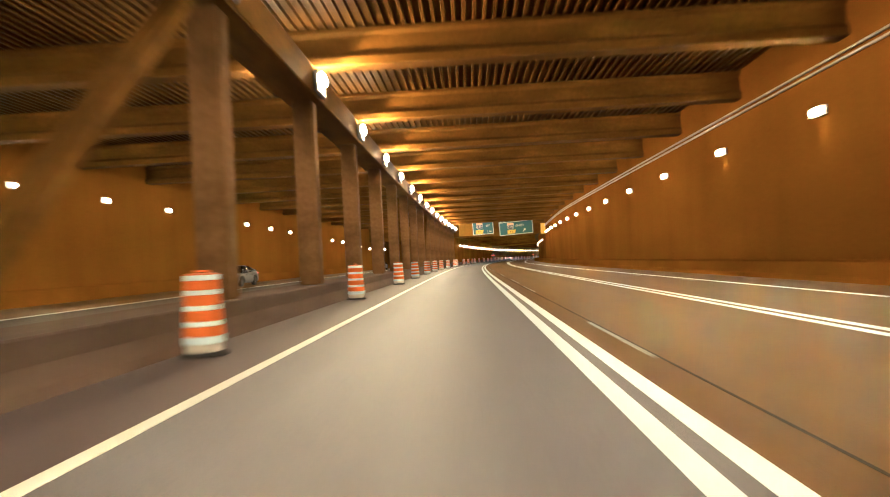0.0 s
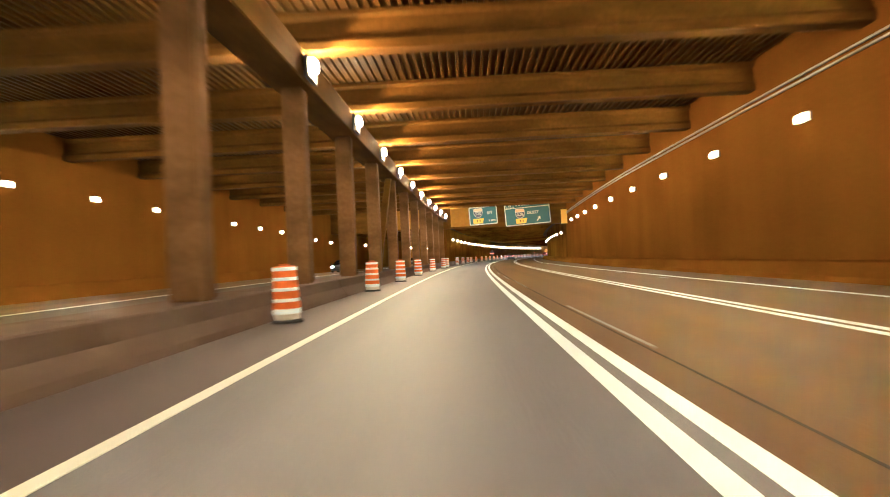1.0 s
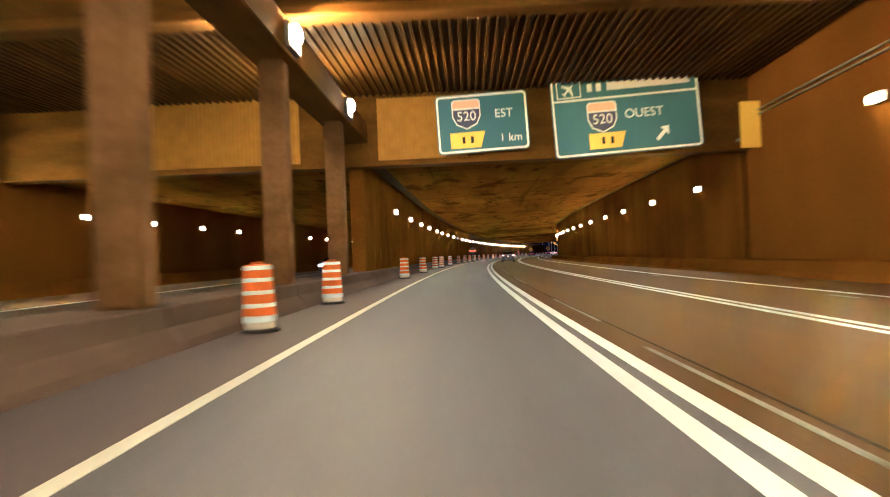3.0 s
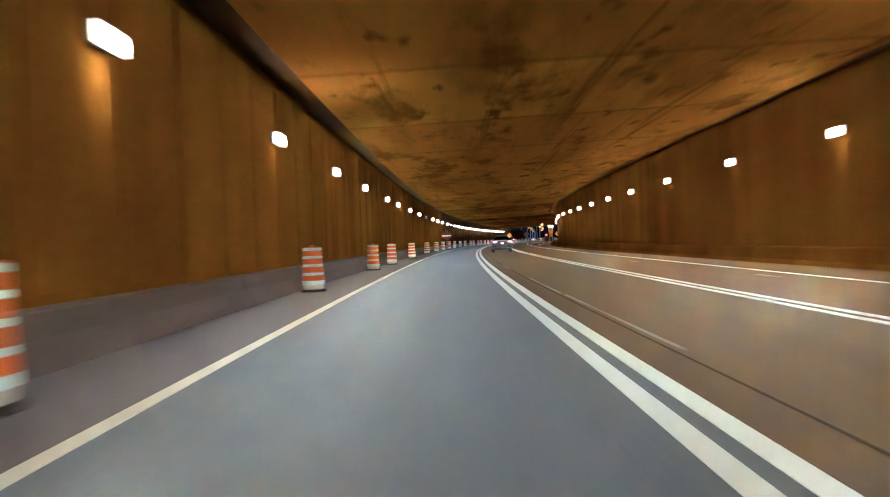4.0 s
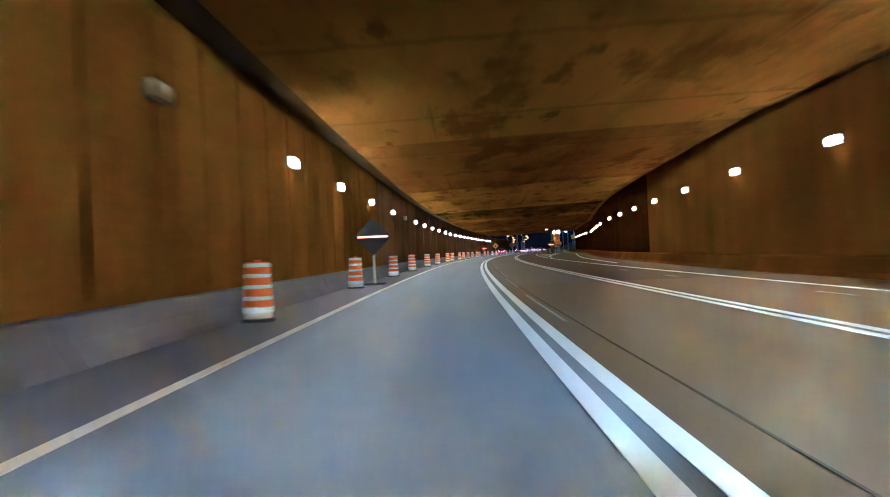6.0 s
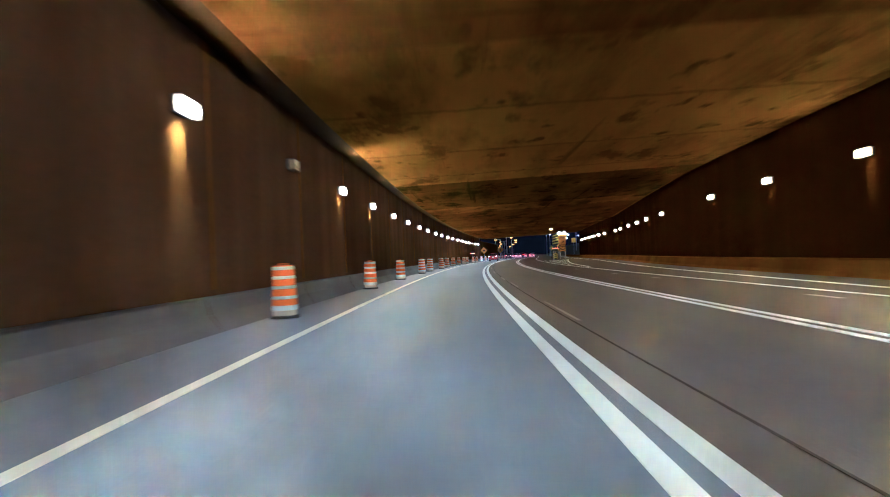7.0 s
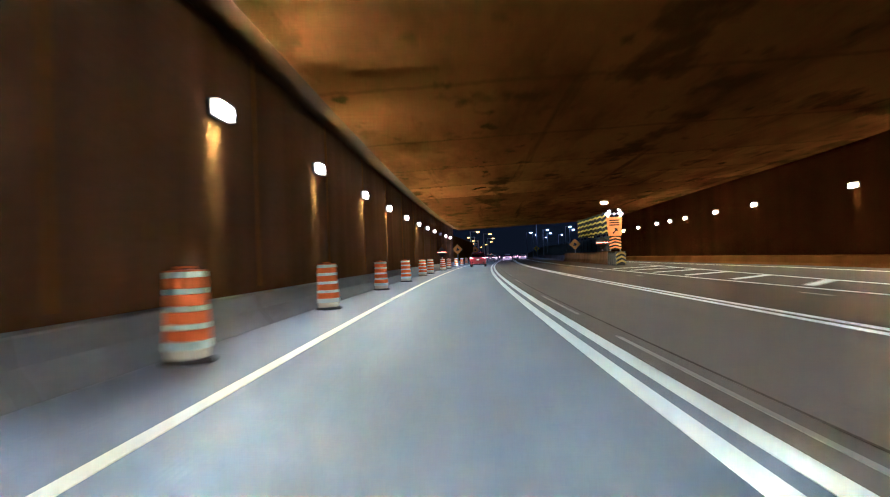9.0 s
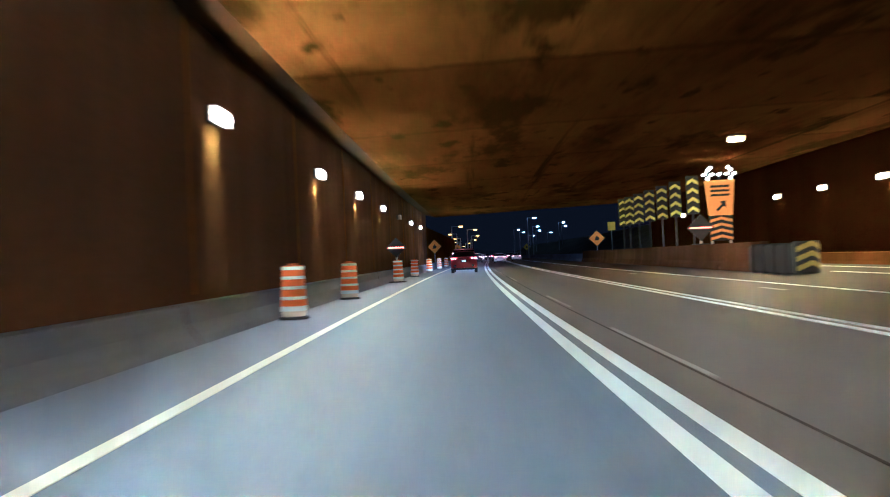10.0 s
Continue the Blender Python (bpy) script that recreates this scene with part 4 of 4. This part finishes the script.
    part("valance_trim", boxes((-half_w * 0.62, half_w * 0.62, back - 0.04, back - 0.025, 0.345, 0.365), bevel=0.006), CHROME, root, "bright strip on the bumper edge")
    for side in (-1, 1):
        seam_x = side * half_w * 0.42
        part("boot_seam", boxes((seam_x - 0.006, seam_x + 0.006, back - 0.012, back + 0.05, 0.62, zt - 0.02)), RUBBER, root, "dark panel gap")
    part("plate_recess", boxes((-0.21, 0.21, back - 0.024, back + 0.02, shape["plate_z"] - 0.085, shape["plate_z"] + 0.095), bevel=0.012), RUBBER, root, "dark number plate recess")
    part("number_plate", boxes((-0.13, 0.13, back - 0.045, back - 0.02, shape["plate_z"] - 0.065, shape["plate_z"] + 0.065), bevel=0.004), PLATE, root, "white number plate, light on it given as faint glow")
    part("boot_lip", boxes((-half_w * 0.66, half_w * 0.66, back - 0.01, back + 0.12, shape["lip_z"] - 0.015, shape["lip_z"] + 0.02), bevel=0.012), paint, root)
    return root


SEDAN = dict(y=[-2.22, -2.16, -1.95, -1.4, -0.6, 0.4, 1.1, 1.6, 1.95, 2.14, 2.22], w=[0.70, 0.80, 0.85, 0.86, 0.86, 0.86, 0.855, 0.84, 0.79, 0.68, 0.56],
             low=[0.36, 0.28, 0.24, 0.21, 0.19, 0.19, 0.19, 0.20, 0.22, 0.26, 0.32], high=[0.86, 0.99, 1.03, 1.0, 0.95, 0.92, 0.90, 0.82, 0.73, 0.64, 0.56], half=0.86,
             axles=(-1.29, 1.31), wheel=0.315, cabin_y=[-2.0, -1.35, -0.75, -0.2, 0.3, 1.15], cabin_z=[1.02, 1.25, 1.385, 1.42, 1.40, 0.93], roof=(-0.8, 0.3), pillar=-0.15, handles=(-0.55, 0.45),
             tail_z=0.88, tail_w=(0.40, 0.745), head_z=0.66, plate_z=0.77, lip_z=1.0, tumble=0.62)
SUV = dict(y=[-2.28, -2.22, -2.0, -1.4, -0.4, 0.6, 1.2, 1.7, 2.05, 2.22, 2.3], w=[0.80, 0.88, 0.91, 0.92, 0.92, 0.92, 0.91, 0.90, 0.85, 0.74, 0.6],
           low=[0.42, 0.34, 0.28, 0.25, 0.24, 0.24, 0.24, 0.25, 0.28, 0.32, 0.4], high=[1.02, 1.10, 1.12, 1.10, 1.08, 1.06, 1.05, 1.0, 0.93, 0.84, 0.72], half=0.92,
           axles=(-1.33, 1.36), wheel=0.36, cabin_y=[-2.2, -1.85, -1.0, 0.3, 1.2], cabin_z=[1.10, 1.58, 1.68, 1.66, 1.06], roof=(-1.95, 0.3), pillar=-0.1, handles=(-0.6, 0.5),
           tail_z=1.0, tail_w=(0.42, 0.86), head_z=0.82, plate_z=0.82, lip_z=1.58, tumble=0.74)

sedan = vehicle("sedan", "grey metallic sedan with lit red tail lamps in the second lane", "car", GREY_PAINT, SEDAN)
sedan.matrix_basis = stand(157.15, 2.98) @ Matrix.Scale(CAR, 4)
suv = vehicle("suv", "dark red sport utility car with lit red tail lamps", "car", RED_PAINT, SUV)
suv.matrix_basis = stand(306.5, -0.32) @ Matrix.Scale(CAR, 4)
oncoming = vehicle("oncoming_car", "dark car with bright white headlamps on the opposite carriageway", "car", DARK_PAINT, SEDAN, "oncoming cars", heads=True, tails=True)
oncoming.matrix_basis = stand(40.0, -14.2, -0.01, 180) @ Matrix.Scale(CAR, 4)
for s, x in ((94.0, -14.0), (140.0, -13.6)):
    copy_thing(oncoming, stand(s, x, -0.01, 180))
white_car = vehicle("distant_car", "pale car with lit red tail lamps far down the road", "car", WHITE_PAINT, SEDAN, "traffic queue ahead")
white_car.matrix_basis = stand(352.0, 2.9) @ Matrix.Scale(CAR, 4)
dark_car = vehicle("distant_car", "dark car with lit red tail lamps far down the road", "car", DARK_PAINT, SUV, "traffic queue ahead")
dark_car.matrix_basis = stand(368.0, -0.4) @ Matrix.Scale(CAR, 4)
for s, x, pick in ((374.0, 5.9, 0), (381.0, 2.7, 1), (392.0, -0.3, 0), (398.0, 5.8, 1), (405.0, 2.9, 0), (418.0, 0.0, 1), (426.0, 5.7, 0), (437.0, 2.8, 1), (455.0, 5.8, 0), (470.0, 2.9, 1)):
    copy_thing((white_car, dark_car)[pick], stand(s, x))


def beam(car, x, y, z, watts, spread=62.0):
    """The light that a car's lit headlamp throws ahead of it."""
    data = bpy.data.lights.new("headlight_beam", "SPOT")
    data.energy, data.color, data.spot_size, data.spot_blend, data.shadow_soft_size = watts, (1.0, 0.86, 0.62), radians(spread), 0.8, 0.08
    ob = new("headlight_beam", data)
    ob.parent = car
    ob.matrix_basis = look((x * PLAN, y * PLAN, z * PLAN), (x * PLAN, y * PLAN + 30, -0.4))


for x in (-0.6, 0.6):
    beam(sedan, x, 2.26, 0.66, 420)
    beam(suv, x, 2.34, 0.82, 700, 80)

# ---- signs ----
def lettering(text, size, x, z, y, depth=0.004):
    c = bpy.data.curves.new("lettering", "FONT")
    c.body, c.size, c.extrude, c.align_x, c.align_y = text, size, depth, "CENTER", "CENTER"
    ob = bpy.data.objects.new("lettering", c)
    scene.collection.objects.link(ob)
    bpy.context.view_layer.update()
    mesh = bpy.data.meshes.new_from_object(ob.evaluated_get(bpy.context.evaluated_depsgraph_get()))
    bpy.data.objects.remove(ob)
    bpy.data.curves.remove(c)
    bm = bmesh.new()
    bm.from_mesh(mesh)
    bpy.data.meshes.remove(mesh)
    bm.transform(Matrix.Translation((x, y, z)) @ pose(0, 0, 0, 90, 0, 0))
    return bm


def rounded(x0, x1, z0, z1, r, n=5):
    pts = []
    for cx, cz, a0 in ((x1 - r, z0 + r, -90), (x1 - r, z1 - r, 0), (x0 + r, z1 - r, 90), (x0 + r, z0 + r, 180)):
        pts += [(cx + r * math.cos(radians(a0 + 90 * i / n)), cz + r * math.sin(radians(a0 + 90 * i / n))) for i in range(n + 1)]
    return pts


def shield(root, x, z, k, number):
    """A route shield: white field, blue foot, red crown; the road's number in white."""
    out = [(-0.5, 0.42), (-0.42, 0.5), (0.42, 0.5), (0.5, 0.42), (0.5, -0.1), (0.36, -0.38), (0, -0.55), (-0.36, -0.38), (-0.5, -0.1)]
    part("shield_edge", plate_mesh([(x + a * k, z + b * k) for a, b in out], -0.046, -0.036), SIGN_WHITE, root)
    part("shield_field", plate_mesh([(x + a * k * 0.92, z + b * k * 0.92) for a, b in out[4:] + [(-0.5, 0.16), (0.5, 0.16)]], -0.050, -0.046), SIGN_BLUE, root)
    part("shield_crown", plate_mesh([(x + a * k * 0.92, z + b * k * 0.92) for a, b in ((-0.5, 0.22), (-0.5, 0.42), (-0.42, 0.5), (0.42, 0.5), (0.5, 0.42), (0.5, 0.22))], -0.050, -0.046), SIGN_RED, root)
    part("route_number", lettering(number, 0.46 * k, x, z - 0.10 * k, -0.053), SIGN_WHITE, root)


def guide_sign(label, wide, tall):
    root = thing("road_sign", label, "road sign", "overhead signs on the header")
    part("panel", plate_mesh(rounded(-wide / 2, wide / 2, 0, tall, 0.16), -0.03, 0.03), SIGN_GREEN, root)
    edge = rounded(-wide / 2 + 0.03, wide / 2 - 0.03, 0.03, tall - 0.03, 0.14)
    inner = rounded(-wide / 2 + 0.10, wide / 2 - 0.10, 0.10, tall - 0.10, 0.09)
    bm = bmesh.new()
    a, b, c, d = ([bm.verts.new((x, y, z)) for x, z in pts] for pts, y in ((edge, -0.036), (inner, -0.036), (edge, -0.030), (inner, -0.030)))
    n = len(edge)
    for i in range(n):
        j = (i + 1) % n
        for q in ((a[i], a[j], b[j], b[i]), (a[i], c[i], c[j], a[j]), (b[i], b[j], d[j], d[i])):
            bm.faces.new(q)
    part("border", bm, SIGN_WHITE, root, "white border line")
    for x in (-wide * 0.3, wide * 0.3):
        part("hanger", boxes((x - 0.05, x + 0.05, 0.03, 0.22, 0.2, tall - 0.1)), METAL, root)
    return root


def exit_tab(root, x, z, w, h):
    part("exit_tab", plate_mesh([(x - w / 2, z - h / 2), (x + w * 0.36, z - h / 2), (x + w / 2, z + h / 2), (x - w / 2, z + h / 2)], -0.046, -0.034), SIGN_YELLOW, root, "yellow exit tab")
    for dx in (-0.16, 0.08):
        part("tab_bar", boxes((x + w * dx, x + w * dx + 0.10, -0.050, -0.046, z - h * 0.22, z + h * 0.22)), BLACK, root)


small = guide_sign("green overhead sign reading EST 1 km with yellow exit tab", 3.27, 2.10)
small.matrix_basis = stand(S_PORTAL - 0.45, 0.76, 4.63) @ pose(0, 0, 0, 0, -2.2, 0)
shield(small, -0.55, 1.40, 1.02, "520")
part("word", lettering("EST", 0.42, 0.78, 1.32, -0.036), SIGN_WHITE, small)
part("word", lettering("1 km", 0.40, 0.98, 0.44, -0.036), SIGN_WHITE, small)
exit_tab(small, -0.55, 0.46, 1.25, 0.56)

large = guide_sign("large green overhead sign reading 520 OUEST with white arrow", 5.2, 2.78)
large.matrix_basis = stand(S_PORTAL - 0.45, 5.88, 4.38) @ pose(0, 0, 0, 0, -3.0, 0)
part("divider", boxes((-2.5, 2.5, -0.040, -0.030, 1.98, 2.05)), SIGN_WHITE, large)
part("airport_box", boxes((-2.38, -1.52, -0.042, -0.032, 2.10, 2.72)), SIGN_WHITE, large)
part("airport_field", boxes((-2.34, -1.56, -0.047, -0.042, 2.14, 2.68)), SIGN_GREEN, large)
plane = [(0.0, 0.26), (0.04, 0.10), (0.26, -0.04), (0.26, -0.10), (0.04, -0.03), (0.03, -0.20), (0.10, -0.26), (-0.10, -0.26), (-0.03, -0.20), (-0.04, -0.03), (-0.26, -0.10), (-0.26, -0.04), (-0.04, 0.10)]
turn45 = [((a + b) * 0.72 - 1.95, (b - a) * 0.72 + 2.41) for a, b in plane]
part("airport_symbol", plate_mesh(turn45, -0.052, -0.047), SIGN_WHITE, large)
for x0, x1 in ((-1.30, -1.12), (-0.98, -0.80), (-0.60, 2.30)):
    part("name_bar", boxes((x0, x1, -0.040, -0.030, 2.27, 2.55)), SIGN_WHITE, large)
shield(large, -0.85, 1.36, 1.05, "520")
part("word", lettering("OUEST", 0.44, 0.62, 1.36, -0.036), SIGN_WHITE, large)
exit_tab(large, -0.72, 0.50, 1.30, 0.55)
arrow = [(0.30, 0.30), (0.30, -0.16), (0.16, -0.02), (-0.24, -0.42), (-0.36, -0.30), (0.04, 0.10), (-0.12, 0.24)]
part("arrow", plate_mesh([(x * 0.72 + 1.22, z * 0.72 + 0.62) for x, z in arrow], -0.040, -0.030), SIGN_WHITE, large, "white slanting arrow")

portal_sign = thing("marker_board", "yellow marker board on the wall corner below the header", "road sign", m=stand(S_PORTAL - 0.9, 9.93, 4.3))
part("board", plate_mesh(rounded(-0.35, 0.35, 0.0, 1.6, 0.04), -0.02, 0.02), SIGN_YELLOW, portal_sign)
part("board_bracket", boxes((-0.3, 0.3, 0.02, 0.5, 0.3, 0.4)), METAL, portal_sign)


def diamond_sign(name, label, half, z, face, foot=0.0, bar=None):
    root = thing(name, label, "road sign")
    part("board", plate_mesh([(0, z - half), (half, z), (0, z + half), (-half, z)], -0.02, 0.0), face, root)
    part("rim", plate_mesh([(0, z - half * 1.04), (half * 1.04, z), (0, z + half * 1.04), (-half * 1.04, z)], 0.001, 0.012), BLACK, root)
    part("post", boxes((-0.04, 0.04, 0.012, 0.09, foot, z + half * 0.8)), METAL, root)
    part("stand_foot", boxes((-0.35, 0.35, -0.2, 0.3, foot, foot + 0.05), bevel=0.01), RUBBER, root)
    if bar:
        part("marking", boxes((-half * 0.82, half * 0.82, -0.03, -0.02, z - 0.026, z + 0.026)), bar, root, "glowing red-orange strip")
    else:
        part("marking", plate_mesh([(-half * 0.28, z - half * 0.28), (half * 0.2, z - half * 0.28), (half * 0.34, z), (0, z + half * 0.34), (-half * 0.18, z + half * 0.1)], -0.026, -0.02), BLACK, root, "black unreadable symbol")
    return root


RED_STRIP = glow("red_lamp_strip", (1.0, 0.13, 0.03), 2.5)
diamond_sign("work_sign", "dark diamond sign with a glowing red strip, standing by the barrier", 0.62, 1.62, BLACK, bar=RED_STRIP).matrix_basis = stand(181.0, -2.72)
diamond_sign("work_sign", "dark diamond sign with a glowing red strip, standing by the barrier", 0.42, 1.5, BLACK, bar=RED_STRIP).matrix_basis = stand(293.0, -3.0)
diamond_sign("work_sign", "dark diamond sign with glowing red strip on the dividing wall", 0.58, 1.80, BLACK, 1.05, RED_STRIP).matrix_basis = stand(294.4, 10.42)
diamond_sign("work_sign", "orange diamond work sign standing beside the road", 0.80, 2.35, SIGN_ORANGE).matrix_basis = stand(341.0, -4.75, -0.01, -6)
diamond_sign("work_sign", "orange diamond work sign on the verge past the gore", 0.78, 2.28, SIGN_ORANGE).matrix_basis = stand(332.0, 12.4, 0.0, -8)
diamond_sign("warning_sign", "small yellow diamond warning sign far down the road", 1.0, 3.2, SIGN_YELLOW).matrix_basis = stand(462.0, 13.2)
diamond_sign("work_sign", "orange diamond work sign far down the road", 1.1, 3.0, SIGN_ORANGE).matrix_basis = stand(420.0, -6.0)

# ---- the gore: cushion, arrow board, chevron boards, dividing wall ----
cushion = thing("crash_cushion", "black crash cushion with shade-dimmed yellow chevron nose before the dividing wall", "crash cushion", m=stand(284.2, 9.9))
part("body", boxes((-0.33, 0.33, 0.12, 3.2, 0.05, 0.92), bevel=0.05), RUBBER, cushion)
part("nose", turned([(0.31, 0.05), (0.345, 0.1), (0.345, 0.95), (0.30, 1.0)], 16), BLACK, cushion)
for k in range(3):
    zb = 0.12 + 0.28 * k
    bm = bmesh.new()
    n = 8
    outer = []
    for i in range(n + 1):
        a = radians(-90 - 70 + 140 * i / n)
        lift = 0.18 * (1 - abs(i - n / 2) / (n / 2))
        outer.append([(0.352 * math.cos(a), 0.352 * math.sin(a), zb + lift), (0.352 * math.cos(a), 0.352 * math.sin(a), zb + lift + 0.14)])
    for p, q in zip(outer, outer[1:]):
        bm.faces.new([bm.verts.new(c) for c in (p[0], q[0], q[1], p[1])])
    bmesh.ops.remove_doubles(bm, verts=bm.verts, dist=0.0001)
    bmesh.ops.solidify(bm, geom=bm.faces[:], thickness=0.006)
    part("chevron", bm, LIME_SHADED, cushion, "yellow chevron band")
for k in range(4):
    part("diaphragm", boxes((-0.37, 0.37, 0.5 + 0.75 * k, 0.56 + 0.75 * k, 0.02, 0.96), bevel=0.01), RUBBER, cushion)

divide = lambda s: float(np.interp(s, [287, 300, 332, 430], [10.2, 10.6, 11.0, 12.6]))
wall_divide = thing("wall_divide", "low concrete wall dividing the road from the exit ramp", "wall", kind="structure")
s = 287.6
while s < 330:
    part("wall_segment", along([(-0.32, 0.0), (0.32, 0.0), (0.18, 0.35), (0.13, 1.05), (-0.13, 1.05), (-0.18, 0.35)], s, s + 3.98, 2.0, divide), CONCRETE_SOOT, wall_divide)
    s += 4.0
structure("barrier_outer", along([(-0.3, 0.0), (0.3, 0.0), (0.12, 0.3), (0.1, 0.8), (-0.1, 0.8), (-0.12, 0.3)], 331.6, 470, 4.0, divide), CONCRETE_BARRIER, "long low concrete barrier beside the open road", "barrier")


def chevron(x, z, w, h):
    return [(x - w / 2, z), (x, z + h), (x + w / 2, z), (x + w / 2, z + h * 0.95), (x, z + h * 1.95), (x - w / 2, z + h * 0.95)]


board = thing("arrow_board", "orange arrow board with chevrons below and lit amber bulbs on top", "road sign", m=stand(295.2, 11.62, 0.0, -4))
part("post", boxes((-0.45, -0.37, 0.05, 0.12, 0.0, 3.9), (0.37, 0.45, 0.05, 0.12, 0.0, 3.9)), METAL, board)
part("arrow_panel", plate_mesh([(-0.52, 2.35), (0.52, 2.35), (0.66, 3.95), (-0.66, 3.95)], -0.01, 0.04), SIGN_ORANGE, board)
part("arrow_mark", plate_mesh([(0.24, 3.0), (0.24, 2.68), (0.14, 2.78), (-0.12, 2.52), (-0.2, 2.6), (0.06, 2.86), (-0.04, 2.98)], -0.018, -0.01), BLACK, board)
for k in range(3):
    part("writing_bar", boxes((-0.42, 0.42, -0.018, -0.01, 3.22 + 0.2 * k, 3.32 + 0.2 * k)), BLACK, board)
part("chevron_panel", boxes((-0.5, 0.5, -0.01, 0.04, 1.2, 2.33)), BLACK, board)
for k in range(4):
    part("chevron", plate_mesh(chevron(0, 1.22 + 0.27 * k, 0.96, 0.13), -0.018, -0.01), SIGN_ORANGE, board)
part("bulb_frame", boxes((-0.75, 0.75, 0.0, 0.05, 4.18, 4.26), (-0.03, 0.03, 0.0, 0.05, 3.9, 4.2)), BLACK, board)
for x, z in [(-0.66, 4.22), (0.66, 4.22), (-0.33, 4.22), (0.0, 4.22), (0.33, 4.22), (-0.5, 4.40), (-0.5, 4.04), (0.5, 4.40), (0.5, 4.04), (-0.38, 4.52), (0.38, 4.52)]:
    bm = turned([(0.02, -0.03), (0.05, -0.02), (0.055, 0.03), (0.02, 0.05)], 12)
    bm.transform(Matrix.Translation((x, -0.02, z)) @ pose(0, 0, 0, 90, 0, 0))
    part("bulb", bm, ARROW_BULB, board, "lit amber bulb")
for x in (-0.49, 0.49):
    part("bulb_post", boxes((x - 0.03, x + 0.03, 0.0, 0.05, 3.95, 4.5)), BLACK, board)


def chevron_board():
    root = thing("chevron_board", "tall black post board with four yellow chevrons by the ramp", "road sign", "chevron boards along the ramp")
    part("panel", boxes((-0.31, 0.31, 0.0, 0.05, 2.62, 4.55), bevel=0.01), BLACK, root)
    for k in range(4):
        part("chevron", plate_mesh(chevron(0, 2.68 + 0.47 * k, 0.54, 0.17), -0.012, 0.0), LIME, root, "yellow chevron")
    part("post", boxes((-0.05, 0.05, 0.05, 0.13, 0.0, 4.4)), RUBBER, root)
    return root


first_board = chevron_board()
for k, (s, x) in enumerate(((298.5, 11.48), (301.0, 11.36), (303.2, 11.25), (305.5, 11.13), (307.8, 11.02), (309.9, 10.91), (311.5, 10.83))):
    m = stand(s, x, 0.0, -3)
    if k == 0:
        first_board.matrix_basis = m
    else:
        copy_thing(first_board, m)
plate = thing("marker_plate", "small yellow square marker plate on a post", "road sign", m=stand(345, 16.3, 0.8))
part("plate", boxes((-0.45, 0.45, -0.02, 0.0, 2.6, 3.6)), SIGN_YELLOW, plate)
part("post", boxes((-0.04, 0.04, 0.0, 0.07, -0.15, 3.5)), METAL, plate)


# ---- beyond the exit ----
def street_lamp(lens, label, tall, group):
    root = thing("street_lamp", label, "street lamp", group)
    part("pole", turned([(0.16, -0.2), (0.14, 0.3), (0.07, tall)], 10), METAL, root)
    part("arm", boxes((-0.04, 2.0, -0.04, 0.04, tall - 0.08, tall), bevel=0.01), METAL, root)
    part("head", boxes((1.3, 2.1, -0.22, 0.22, tall - 0.02, tall + 0.14), bevel=0.04), DARK_METAL, root)
    bm = turned([(0.10, -0.26), (0.36, -0.20), (0.46, 0.0), (0.36, 0.04)], 12)
    bm.transform(Matrix.Translation((1.75, 0, tall - 0.06)))
    part("lamp_glass", bm, lens, root, "glowing lamp glass")
    return root


amber = street_lamp(AMBER_LAMP, "tall street lamp glowing amber beside the open road", 7.0, "amber street lamps")
amber.matrix_basis = stand(392, -5.6, 0)
for k, (s, x) in enumerate(((410, -3.2), (432, -6.5), (452, -3.0), (475, -6.5), (498, -3.2), (522, -7), (552, -4), (586, -8), (625, -5), (665, -9))):
    copy_thing(amber, stand(s, x, 0, 180 * (k % 2)))
white = street_lamp(WHITE_LAMP, "tall street lamp glowing white beside the ramp road", 10.5, "white street lamps")
white.matrix_basis = stand(438, 11.9, 0)
for k, (s, x) in enumerate(((492, 18.3), (560, 33), (497, 29), (515, 13.8), (470, 24), (530, 24), (600, 30), (545, 19))):
    copy_thing(white, stand(s, x, 0, 12 * (k % 3)))
structure("wall_retaining", along([(-6.2, -0.1), (-5.4, -0.1), (-5.5, 4.6), (-6.2, 4.6)], S_EXIT + 0.2, 400, 4.0), CONCRETE_OLD, "dark concrete retaining wall past the tunnel mouth", "wall")
structure("bank_right", along([(19.5, -0.15), (60, -0.15), (60, 7.0), (34, 6.0), (27, 3.2), (22, 1.0)], S_EXIT + 8, 640, 8.0, None), GROUND, "dark grassy bank rising beside the ramp", "bank")
structure("portal_roof", along([(FAR_WALL - 0.6, 5.72), (19, 5.72), (19, 6.6), (FAR_WALL - 0.6, 6.6)], S_EXIT - 6, S_EXIT + 0.1, 3.0), CONCRETE_OLD, "concrete roof edge above the tunnel mouth", "roof")
